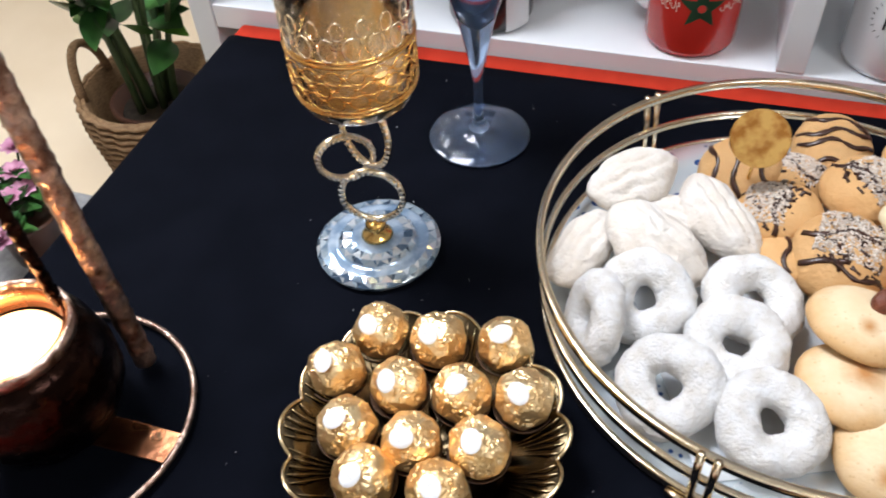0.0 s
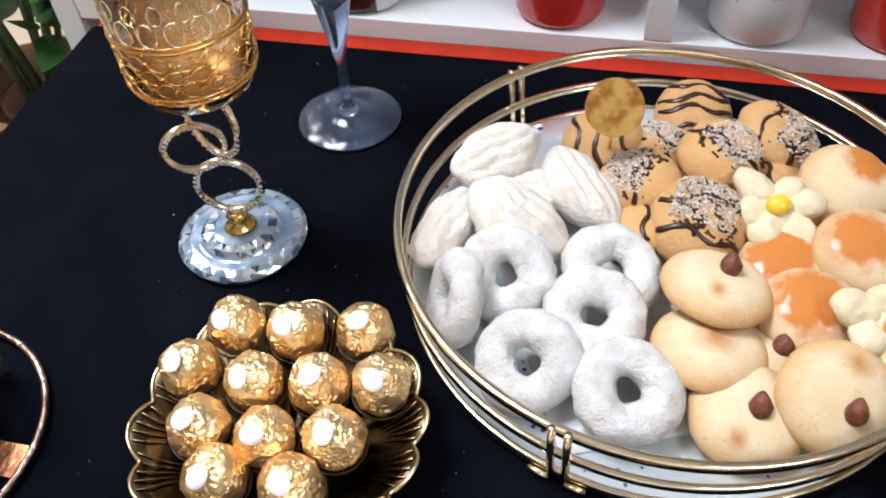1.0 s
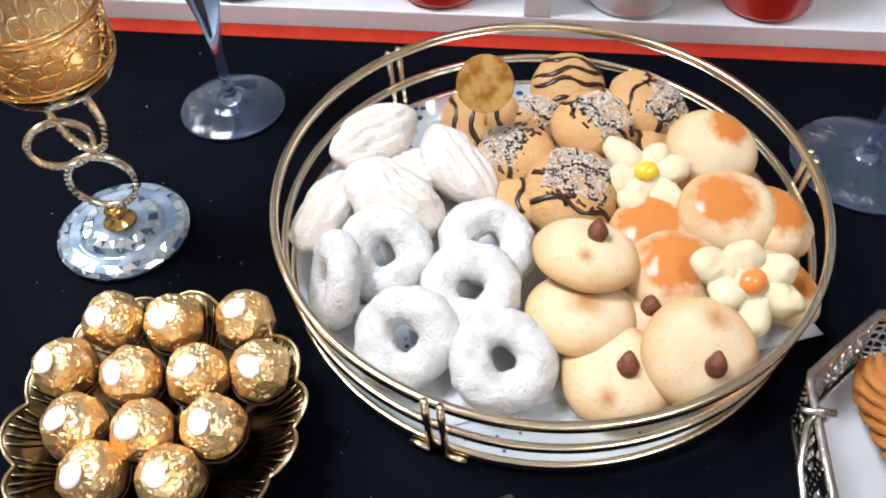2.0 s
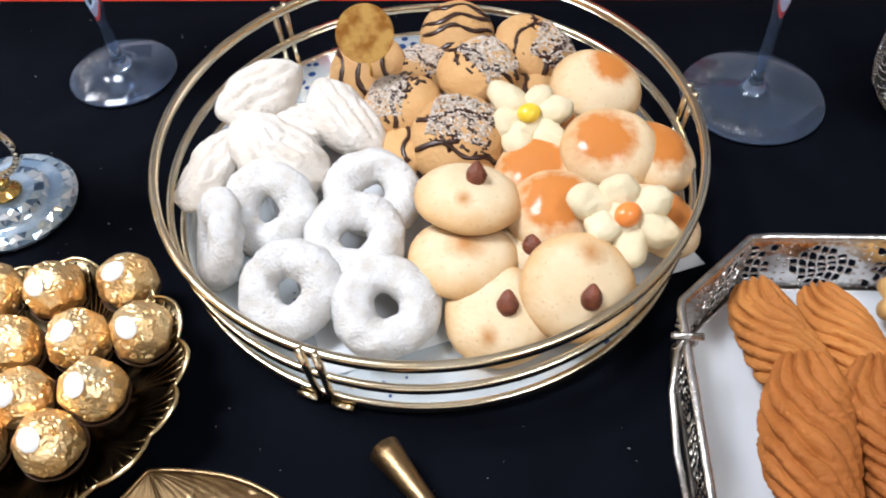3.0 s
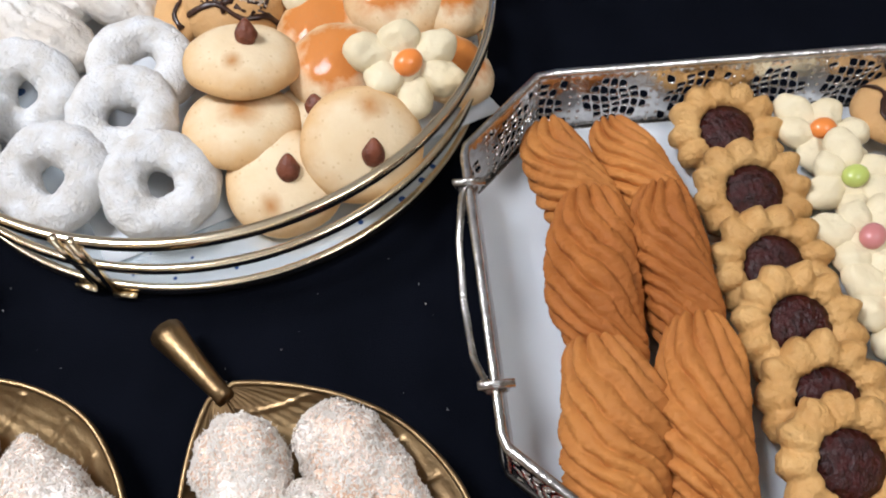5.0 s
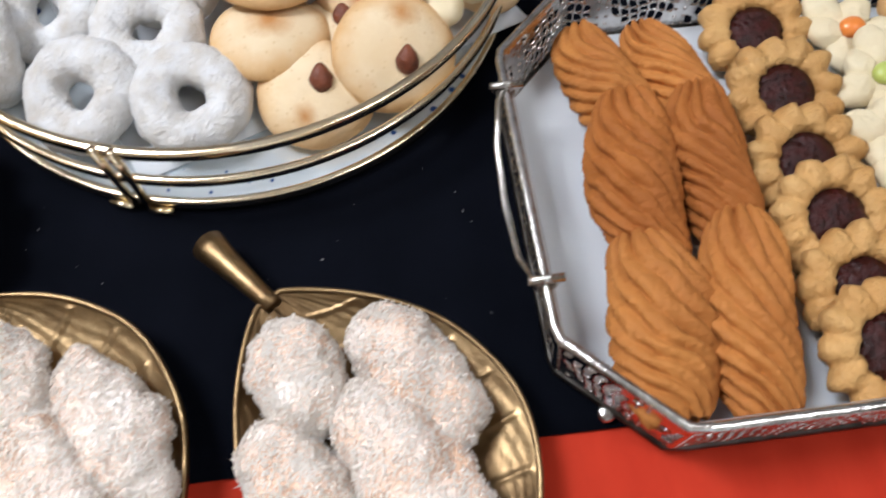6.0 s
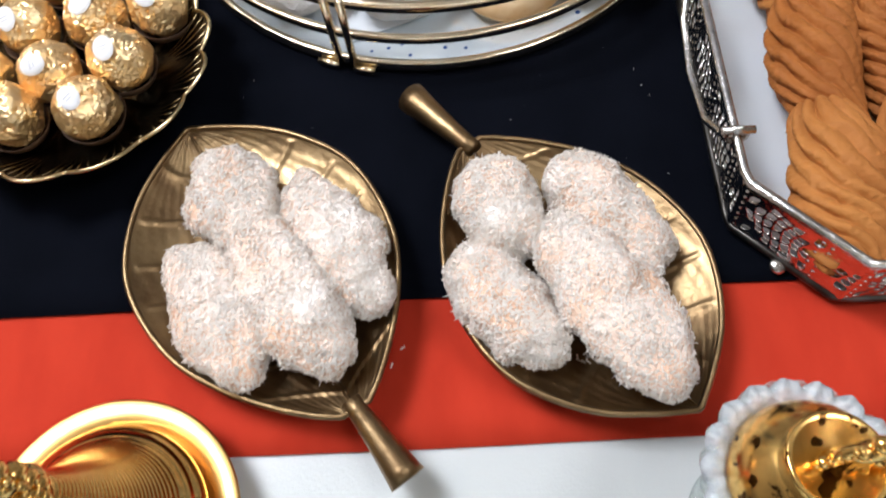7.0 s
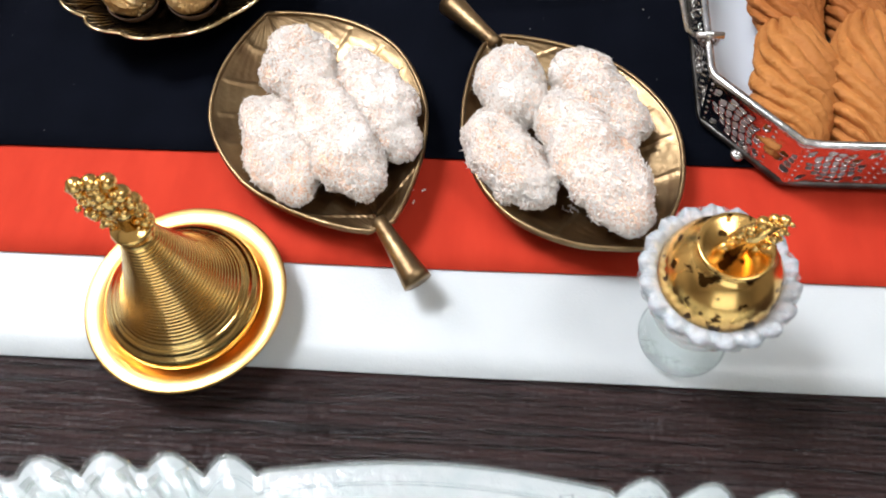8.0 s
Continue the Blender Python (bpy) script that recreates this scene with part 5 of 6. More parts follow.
def piped_finger(x, y, z, length, r, pitch, yaw, seed, pale):
    t = thing("piped_biscuit", pose(x, y, z, pitch, 0, yaw), ("golden" if pale else "cinnamon-brown") + " piped biscuit finger with swirled ridges", "biscuit", "swirled piped biscuit fingers")
    bm = bmesh.new()
    nu, nv = 156, 140
    rows = []
    for j in range(nv + 1):
        u = j / nv
        env = max(0.02, math.sin(math.pi * min(1, max(0, 0.02 + 0.965 * u)))) ** (0.22 if u < 0.5 else 0.27)
        row = []
        for i in range(nu):
            a = 2 * math.pi * i / nu
            ca, sa = math.cos(a), math.sin(a)
            warp = 1.5 * noise.noise(Vector((u * 2.6 + seed, ca * 0.9, sa * 0.9 + seed))) + 0.7 * noise.noise(Vector((u * 9, ca * 2, sa * 2 + seed)))
            # ridges run in from the rosette at the far end, then twist along the finger
            twist = 54.0 * (u - 0.30 * u ** 4) + 5.0 * noise.noise(Vector((u * 2.2, seed * 1.9, 4)))
            ph = 11 * a - twist + warp * 1.3 + seed
            ridge = abs(math.sin(ph / 2)) ** 0.6
            deep = 0.24 + 0.24 * noise.noise(Vector((u * 5 + 3 * seed, ca * 1.6, sa * 1.6))) + 0.16 * max(0.0, u - 0.8) / 0.2
            crumb = 0.030 * noise.noise(Vector((u * 46, ca * 9, sa * 9 + seed))) + 0.018 * noise.noise(Vector((u * 95, ca * 22, sa * 22)))
            rr = r * env * (1.05 - deep * (1 - ridge) + crumb) * (1 + 0.16 * noise.noise(Vector((u * 3.0, ca * 1.2, seed * 3 + sa))))
            cx = 0.0026 * math.sin(u * 5 + seed)
            end = 0.0032 * (ridge - 0.5) * (2 * u - 1) * abs(2 * u - 1) ** 6
            row.append(bm.verts.new((cx + rr * ca, -length / 2 + length * u + end, rr * 0.80 * sa)))
        rows.append(row)
    for lo_, hi_ in zip(rows, rows[1:]):
        for i in range(nu):
            bm.faces.new((lo_[i], hi_[i], hi_[(i + 1) % nu], lo_[(i + 1) % nu]))
    bm.faces.new(rows[0])
    bm.faces.new(list(reversed(rows[-1])))
    part("swirl", bm, M_SWIRLPALE if pale else M_SWIRL, t)


for i, a in enumerate(((0.3310, 0.2915, 0.0250, 0.074, 0.0168, -4, 6.6), (0.3325, 0.2400, 0.0300, 0.078, 0.0192, 8, 0), (0.3262, 0.1735, 0.0285, 0.073, 0.0200, 6, 2), (0.3622, 0.2905, 0.0245, 0.072, 0.0158, -4, 6), (0.3660, 0.2430, 0.0290, 0.074, 0.0172, 8, -3), (0.3622, 0.1745, 0.0285, 0.083, 0.0184, 6, -4))):
    piped_finger(*a, i * 1.7 + 1, i % 3 != 1)


def jam_flower(x, y, z, r, rx, ry, rz, seed):
    t = thing("jam_biscuit", tilted(x, y, z, rx, ry, rz), "scalloped shortbread flower with a dark red jam centre", "biscuit", "jam-filled flower biscuits")
    bm = bmesh.new()
    n, hole = 120, 0.49 * r
    prof = [(hole, -0.003), (r * 0.9, -0.004), (r, -0.001), (r * 0.97, 0.003), (r * 0.84, 0.0062), (r * 0.64, 0.0066), (hole * 1.1, 0.0056), (hole, 0.0020)]

    def lobes(a, q, z_):
        k = max(0.0, (q - hole) / (r - hole))
        lobe = abs(math.cos(6.0 * a + seed))
        rag = noise.noise(Vector((math.cos(a) * 4, math.sin(a) * 4, seed)))
        return q * (1 + 0.13 * k * (lobe - 0.5) + 0.05 * k * rag) + 0.0017 * noise.noise(Vector((q * 300, a * 5, seed))), z_ + (0.0046 * k * (lobe - 0.6) + 0.0020 * noise.noise(Vector((math.cos(a) * q * 260, math.sin(a) * q * 260, seed)))) * (z_ > 0)

    lathe(bm, prof, n, lobes, closed=True)
    part("shortbread", bm, M_JAMBISC, t, "scalloped shortbread ring")
    jb = lathe(bmesh.new(), [(0, -0.002), (hole * 1.02, -0.002), (hole * 1.02, 0.0030), (hole * 0.7, 0.0044), (0, 0.0048)], 36)
    for v in jb.verts:
        if v.co.z > 0:
            v.co.z += 0.0008 * noise.noise(v.co * 260 + Vector((seed, 0, 0)))
    part("jam", jb, M_JAM, t, "dark red jam")


for i, y in enumerate((0.3180, 0.2795, 0.2425, 0.2115, 0.1800, 0.1540)):
    jam_flower(0.4115 + 0.001 * math.sin(i * 2), y, 0.0190 + 0.0022 * (i % 2) + 0.001 * i, 0.0262, 18 - 3 * (i == 0), 0, 13 * i, i * 0.8)
for i, (x, y, sweet, colour) in enumerate(((0.4560, 0.3130, M_ORANGE, "an orange"), (0.4600, 0.2830, M_GREEN, "a pale green"), (0.4550, 0.2500, M_PINK, "a pink"), (0.4570, 0.2170, M_ORANGE, "an orange"), (0.4590, 0.1860, M_GREEN, "a pale green"), (0.4560, 0.1550, M_PINK, "a pink"))):
    flower_biscuit(x, y, 0.0190 + 0.002 * (i % 3), 0.0225, 12, -4, 22 * i, i + 11, sweet, "pale piped flower biscuit with " + colour + " sweet", 6)
choc_biscuit(0.4980, 0.3200, 0.0200, 0.0220, 0, 0, 0, 95, 4, 0)
choc_biscuit(0.5020, 0.2740, 0.0200, 0.0220, 0, 0, 30, 96, 4, 0)
choc_biscuit(0.5010, 0.2280, 0.0200, 0.0220, 0, 0, 70, 97, 4, 0)


# ---- brass leaf dishes with coconut cakes ----
WIDTHS = ((0.0, 0.006), (0.04, 0.0145), (0.12, 0.0275), (0.22, 0.0400), (0.35, 0.0510), (0.5, 0.0555), (0.64, 0.0540), (0.76, 0.0455), (0.87, 0.0315), (0.95, 0.0145), (1.0, 0.0010))


def half_width(s):
    n = len(WIDTHS)
    for k in range(n - 1):
        (s1, w1), (s2, w2) = WIDTHS[k], WIDTHS[k + 1]
        if s <= s2:
            s0, w0 = WIDTHS[max(0, k - 1)]
            s3, w3 = WIDTHS[min(n - 1, k + 2)]
            m1, m2 = (w2 - w0) / (s2 - s0), (w3 - w1) / (s3 - s1)
            f, h = (s - s1) / (s2 - s1), s2 - s1
            return max(0.001, (2 * f ** 3 - 3 * f ** 2 + 1) * w1 + (f ** 3 - 2 * f ** 2 + f) * h * m1 + (3 * f ** 2 - 2 * f ** 3) * w2 + (f ** 3 - f ** 2) * h * m2)
    return 0.001


def leaf_dish(jx, jy, tx, ty, ex, ey, label, broad=0.94):
    """A leaf from its joint j to its tip t, with a stalk that ends at e."""
    length = math.hypot(tx - jx, ty - jy)
    yaw = math.degrees(math.atan2(ty - jy, tx - jx))
    d = thing("leaf_dish", pose(jx, jy, 0.001, 0, 0, yaw), label, "dish", "brass leaf dishes")
    bm = bmesh.new()
    ns, nw = 150, 90

    def surf(s, q, lift):
        w = half_width(s) * broad
        edge = min(abs(q), 1.0)
        along = abs(2 * s - 1) ** 3
        depth = (1 - edge ** 2.4) * (1 - along)
        z = 0.0160 - 0.0130 * depth
        vein = 0.0
        for m in range(7):
            o = (s - 0.06 - 0.13 * m) - 0.10 * edge
            vein += 0.75 * math.exp(-(o / 0.0062) ** 2)
        vein += math.exp(-(q / 0.035) ** 2)
        fine = 0.00022 * noise.noise(Vector((s * 11, q * 9, 1.5))) + 0.00007 * math.sin(q * 58 + 3 * math.sin(s * 14))
        return Vector((s * length, q * w, z + lift + 0.0011 * vein * (edge < 0.93) + fine))

    topr, botr = [], []
    for i in range(ns + 1):
        s = i / ns
        topr.append([bm.verts.new(surf(s, -1 + 2 * j / nw, 0.0012)) for j in range(nw + 1)])
        botr.append([bm.verts.new(surf(s, -1 + 2 * j / nw, -0.0016) + Vector((0, 0.0012 * (-1 if j == 0 else (1 if j == nw else 0)), 0))) for j in range(nw + 1)])
    for i in range(ns):
        for j in range(nw):
            bm.faces.new((topr[i][j], topr[i + 1][j], topr[i + 1][j + 1], topr[i][j + 1]))
            bm.faces.new((botr[i][j], botr[i][j + 1], botr[i + 1][j + 1], botr[i + 1][j]))
        bm.faces.new((topr[i][0], botr[i][0], botr[i + 1][0], topr[i + 1][0]))
        bm.faces.new((topr[i][nw], topr[i + 1][nw], botr[i + 1][nw], botr[i][nw]))
    for j in range(nw):
        bm.faces.new((topr[0][j], topr[0][j + 1], botr[0][j + 1], botr[0][j]))
        bm.faces.new((topr[ns][j], botr[ns][j], botr[ns][j + 1], topr[ns][j + 1]))
    part("leaf", bm, M_BRONZE, d, "veined brass leaf")
    rim = []
    for i in range(ns + 1):
        rim.append(surf(i / ns, -1, 0.0012))
    for i in range(ns, -1, -1):
        rim.append(surf(i / ns, 1, 0.0012))
    part("edge", sweep(bmesh.new(), rim, 0.0013, 6, True), M_BRONZE, d, "rounded brass edge")
    m = pose(jx, jy, 0.001, 0, 0, yaw).inverted()
    e = m @ Vector((ex, ey, 0.0125))
    pts = [Vector((0.004, 0, 0.0175)).lerp(e, k / 8) for k in range(9)]
    part("stalk", sweep(bmesh.new(), pts, lambda f: 0.0040 + 0.0036 * f ** 1.5, 12), M_BRONZE, d, "thick brass stalk")
    return d


leaf_dish(0.1250, 0.0905, 0.0465, 0.2245, 0.1444, 0.0640, "aged brass leaf dish with its stalk over the white runner", 0.99)
leaf_dish(0.1748, 0.2090, 0.2557, 0.0845, 0.1490, 0.2404, "aged brass leaf dish with its stalk on the black cloth")


def coconut_cake(x0, y0, x1, y1, w, z, seed, tint=0.5):
    mx, my = (x0 + x1) / 2, (y0 + y1) / 2
    a = math.hypot(x1 - x0, y1 - y0) / 2
    yaw = math.degrees(math.atan2(y1 - y0, x1 - x0))
    t = thing("coconut_cake", pose(mx, my, z, 0, 0, yaw), "oval apricot cake rolled in desiccated coconut", "cake", "coconut-coated cakes in the leaf dishes")
    b, c = w, w * 0.82

    def shape(v, d):
        f = abs(d.x) ** 3
        return Vector((v.x * (1 - 0.03 * f), v.y * (1 + 0.08 * (1 - abs(d.x))), v.z))

    bm = blob(bmesh.new(), a, b, c, seed, 0.0042, 60, 0.25, 64, 36, shape)
    part("cake", bm, M_CAKE, t, "moist apricot cake")
    rnd = random.Random(seed)
    verts, faces = [], []
    for _ in range(10500):
        u, p = rnd.uniform(-1, 1), rnd.uniform(0, 2 * math.pi)
        s = math.sqrt(1 - u * u)
        d = Vector((u, s * math.cos(p), s * math.sin(p)))
        if d.z < -0.35:
            continue
        thin = noise.noise(Vector((d.x * 2.6, d.y * 2.6, d.z * 2.6 + seed))) + 0.5 * noise.noise(Vector((d.x * 7, d.y * 7, d.z * 7 - seed)))
        if thin > 0.10 and rnd.random() < 0.60:
            continue
        v = Vector((a * d.x, b * d.y, c * d.z * (0.75 if d.z < 0 else 1)))
        v += d * 0.0042 * noise.fractal(v * 60 + Vector((seed * 3.17, seed * 1.31, seed * 2.11)), 1.0, 2.0, 3)
        v = shape(v, d)
        ax = Vector((rnd.gauss(0, 1), rnd.gauss(0, 1), rnd.gauss(0, 1)))
        stand = rnd.random() < 0.22
        ax = (ax * 0.6 + d).normalized() if stand else (ax - d * ax.dot(d) * 0.9).normalized()
        sd = ax.cross(d + 0.35 * Vector((rnd.gauss(0, 1), rnd.gauss(0, 1), rnd.gauss(0, 1)))).normalized()
        up_ = sd.cross(ax)
        big = rnd.random() ** 3
        L, W = 0.0006 + 0.0013 * big + (0.0010 if rnd.random() < 0.25 else 0.0002) * stand, 0.00038 + 0.00050 * rnd.random()
        H = W * rnd.uniform(0.25, 0.6)
        ctr = v + d * rnd.uniform(0.0, 0.0011)
        k = len(verts)
        verts += [ctr - ax * L - sd * W, ctr + ax * L * rnd.uniform(0.6, 1.2), ctr - ax * L * rnd.uniform(0.2, 0.8) + sd * W, ctr + up_ * H + ax * L * rnd.uniform(-0.4, 0.4)]
        faces += [(k, k + 1, k + 3), (k + 1, k + 2, k + 3), (k + 2, k, k + 3), (k, k + 2, k + 1)]
    me = bpy.data.meshes.new("coating_flakes")
    me.from_pydata(verts, [], faces)
    fb = bmesh.new()
    fb.from_mesh(me)
    bpy.data.meshes.remove(me)
    part("coconut_coating", fb, M_COCO, t, "white coconut flakes", smooth=False, kind="stuff")


for i, a in enumerate(((0.0595, 0.2085, 0.0865, 0.1590, 0.0180, 0.0215), (0.0985, 0.1950, 0.1345, 0.1255, 0.0165, 0.0220), (0.0530, 0.1640, 0.0865, 0.0985, 0.0165, 0.0215), (0.0815, 0.1720, 0.1180, 0.1010, 0.0180, 0.0260),
                       (0.1765, 0.1965, 0.1945, 0.1480, 0.0165, 0.0230), (0.2125, 0.1980, 0.2480, 0.1390, 0.0175, 0.0215), (0.1660, 0.1525, 0.2055, 0.1040, 0.0165, 0.0205), (0.2060, 0.1670, 0.2475, 0.0865, 0.0180, 0.0270))):
    coconut_cake(*a, i + 5)

crumbs = bmesh.new()
rnd = random.Random(8)
for cx, cy in ((0.108, 0.110), (0.212, 0.106), (0.126, 0.118)):
    for _ in range(60):
        x, y = cx + rnd.gauss(0, 0.006), cy + rnd.gauss(0, 0.004)
        a = rnd.random() * 6.28
        box_m = pose(x, y, 0.0078, 0, 0, math.degrees(a))
        g = bmesh.ops.create_cube(crumbs, size=1.0)
        for v in g["verts"]:
            v.co = box_m @ Vector((v.co.x * 0.0022, v.co.y * 0.0007, v.co.z * 0.0006))
tagged(part("coconut_crumbs", crumbs, M_COCO, None, smooth=False), "loose coconut crumbs fallen in the brass dishes", "crumbs", kind="stuff")

# fine sugar dust and crumbs on the black cloth
dust = bmesh.new()
rnd = random.Random(77)
for _ in range(170):
    x, y = rnd.uniform(-0.15, 0.30), rnd.uniform(0.15, 0.58)
    if math.hypot(x - TC[0], y - TC[1]) < 0.15 or x > 0.275 and y < 0.35 or math.hypot(x + 0.0125, y - 0.262) < 0.075:
        continue
    k = 0.00012 + 0.00028 * rnd.random() ** 4
    dm = pose(x, y, 0.0006, 0, 0, rnd.random() * 360)
    g = bmesh.ops.create_cube(dust, size=1.0)
    for v in g["verts"]:
        v.co = dm @ Vector((v.co.x * k * 2, v.co.y * k * 1.2, v.co.z * k))
tagged(part("cloth_crumbs", dust, M_COCO, None, smooth=False), "pale sugar dust and crumbs scattered on the black cloth", "crumbs", kind="stuff")

# ---- gold tagine ----
tg = thing("tagine_dish", pose(0.0340, 0.0515, 0.0), "small shiny gold lidded cone dish with an ornate finial", "tagine")
part("plate", lathe(bmesh.new(), [(0, 0.0008), (0.026, 0.0008), (0.028, 0.003), (0.037, 0.0065), (0.0475, 0.0115), (0.0484, 0.0130), (0.0475, 0.0138), (0.0394, 0.0105), (0.0377, 0.0095), (0, 0.0090)], 96), M_SATINGOLD, tg, "satin gold saucer plate")
prof = [(0.0, 0.0112), (0.0365, 0.0112), (0.0372, 0.0145), (0.0366, 0.0185), (0.0345, 0.0205), (0.0332, 0.0212)]
n = 32
for k in range(n):
    u0 = k / n
    r, z = 0.0330 - 0.0255 * u0 ** 0.66, 0.0215 + 0.0490 * u0 ** 1.05
    r1, z1 = 0.0330 - 0.0255 * ((k + 0.55) / n) ** 0.66, 0.0215 + 0.0490 * ((k + 0.55) / n) ** 1.05
    prof += [(r + 0.0003, z), (r1 + 0.0001, z1), (r1 - 0.0004, z1 + 0.0003)]
prof += [(0.0070, 0.0715), (0.0064, 0.0735), (0.0084, 0.0750), (0.0090, 0.0768), (0.0084, 0.0786), (0.0, 0.0790)]
def leaning(bm, k, z0):
    for v in bm.verts:
        f = k * max(0.0, v.co.z - z0)
        v.co.x += 0.782 * f
        v.co.y += 0.623 * f
    return bm


prof = [(r, z if z < 0.0216 else 0.0216 + (z - 0.0216) * 1.09) for r, z in prof]
part("cone_lid", lathe(bmesh.new(), prof, 96), M_GOLD, tg, "ribbed gold cone lid")


def ornate_knob(height, width, z0, seed, lean):
    """A flat cast ornament of scrolls and knops."""
    bm = bmesh.new()
    rnd = random.Random(seed)
    for row in range(5):
        u = 0.12 + 0.86 * row / 4
        cnt = (3, 4, 4, 3, 3)[row]
        for k in range(cnt):
            x = width * (2 * (k + 0.5) / cnt - 1) * (0.95 if row < 4 else 0.7)
            r = rnd.uniform(0.0024, 0.0036) * width / 0.011
            bead(bm, (x + lean * u, rnd.uniform(-0.0012, 0.0012), z0 + height * u + rnd.uniform(-0.001, 0.001)), r, 2)
            for q in range(5):
                a = rnd.random() * 6.28
                bead(bm, (x + lean * u + r * math.cos(a), -r * 0.6, z0 + height * u + r * math.sin(a)), r * 0.38, 1)
    for s in (-1, 1):
        sweep(bm, [(s * width * 0.85 * math.sin(math.pi * u) + lean * u, 0, z0 + height * u) for u in [i / 10 for i in range(11)]], 0.0016, 7)
    sweep(bm, [(lean * u, 0, z0 + height * u) for u in (0, 0.5, 1)], lambda f: 0.0042 - 0.0015 * f, 8)
    return bm


part("finial", ornate_knob(0.0330, 0.0125, 0.0825, 3, -0.003), M_GOLD, tg, "pierced ornate gold finial")

# ---- cut-glass footed cup with gold lid ----
cup = thing("footed_cup", pose(0.2692, 0.0470, 0.0), "clear cut-glass footed cup with a gold domed lid", "cup")


def bumpy(a, r, z):
    k = max(0.0, min(1.0, (z - 0.045) / 0.018))
    return r * (1 + 0.07 * k * abs(math.cos(11 * a))), z


part("glass_bowl", leaning(lathe(bmesh.new(), [(0, 0.0006), (0.0195, 0.0006), (0.0205, 0.0020), (0.0190, 0.0034), (0.0110, 0.0060), (0.0065, 0.0110), (0.0072, 0.0170), (0.0125, 0.0245), (0.0200, 0.0330), (0.0240, 0.0450), (0.0275, 0.0580), (0.0298, 0.0630), (0.0296, 0.0670), (0.0270, 0.0680), (0.0245, 0.0640), (0.0215, 0.0480), (0.0165, 0.0350), (0.0, 0.0280)], 132, bumpy), 0.03, 0.02), M_CUTGLASS, cup, "cut glass bowl and foot")


def scalloped(a, r, z):
    k = max(0.0, (r - 0.0235) / 0.007)
    lobe = abs(math.sin(9.0 * a))
    return r * (1 + 0.075 * k * (lobe - 0.55)), z + 0.0016 * k * (lobe - 0.5) + 0.0007 * math.sin(36 * a) * k


part("scalloped_rim", leaning(lathe(bmesh.new(), [(0.0236, 0.0610), (0.0270, 0.0605), (0.0300, 0.0625), (0.0312, 0.0655), (0.0306, 0.0675), (0.0280, 0.0682), (0.0252, 0.0668), (0.0240, 0.0655)], 216, scalloped, closed=True), 0.03, 0.02), mat("cloudy_cut_glass", (0.93, 0.96, 0.99), (0.78, 0.84, 0.88), 0.07, 0.0, scale=260, trans=0.6, sharp=0.7, coat=0.6, bump=0.6, bscale=330), cup, "scalloped cut-glass rim")
part("gold_lid", leaning(lathe(bmesh.new(), [(0, 0.0600), (0.0228, 0.0610), (0.0240, 0.0660), (0.0238, 0.0700), (0.0222, 0.0755), (0.0190, 0.0805), (0.0150, 0.0840), (0.0126, 0.0858), (0.0126, 0.0868), (0.0140, 0.0890), (0.0146, 0.0905), (0.0138, 0.0912), (0.0122, 0.0898), (0.0, 0.0884)], 72), 0.03, 0.02), M_GOLDSPOT, cup, "domed gold lid with a flared top")
part("finial", leaning(ornate_knob(0.0200, 0.0085, 0.0885, 9, 0.008), 0.03, 0.02), M_GOLD, cup, "ornate gold finial")

# ---- glass platter at the table's front ----
# White tone stands in for bright reflections on the clear glass.
M_WHITENED_GLASS = mat("whitened_pressed_glass", (0.96, 1.0, 0.98), (0.84, 0.92, 0.90), 0.06, 0.0, scale=90, trans=0.55, sharp=0.6, coat=0.6, bump=0.7, bscale=110)
pl = thing("glass_platter", pose(0.160, -0.2900, -0.003), "large clear pressed-glass platter with a lobed rim", "platter")


def lobed(a, r, z):
    k = max(0.0, min(1.0, (r - 0.10) / 0.09))
    side = ((a + math.pi / 4) % (math.pi / 2)) - math.pi / 4
    if abs(side) < 0.27:
        return r * (1 + 0.028 * k * (math.cos(side * math.pi / 0.54) - 0.35)), z + 0.003 * k
    lobe = abs(math.sin(37 * (abs(side) - 0.27)))
    return r * (1 + 0.034 * k * (lobe - 0.6)), z + 0.003 * k * lobe


def squarish(a, r, z):
    r, z = lobed(a, r, z)
    c, s = abs(math.cos(a)), abs(math.sin(a))
    return r * 1.4 / (c ** 5 + s ** 5) ** 0.2, z


part("platter_body", lathe(bmesh.new(), [(0, 0.001), (0.110, 0.001), (0.120, 0.003), (0.150, 0.014), (0.178, 0.028), (0.186, 0.0325), (0.184, 0.0350), (0.172, 0.0310), (0.146, 0.0190), (0.118, 0.0085), (0.105, 0.006), (0, 0.006)], 480, squarish), M_WHITENED_GLASS, pl, "pressed clear glass")
bm = bmesh.new()
for i in range(150):
    a = 2 * math.pi * (i + 0.5) / 150
    if abs(((a + math.pi / 4) % (math.pi / 2)) - math.pi / 4) < 0.27:
        continue
    p = []
    for u in (0, 0.25, 0.5, 0.75, 1):
        r = 0.136 + 0.046 * u
        rr, zz = squarish(a + 0.09 * u, r, 0.0130 + 0.0200 * u)
        p.append((rr * math.cos(a + 0.09 * u), rr * math.sin(a + 0.09 * u), zz + 0.001))
    sweep(bm, p, lambda f: 0.0010 + 0.0022 * f, 8, flat=0.7)
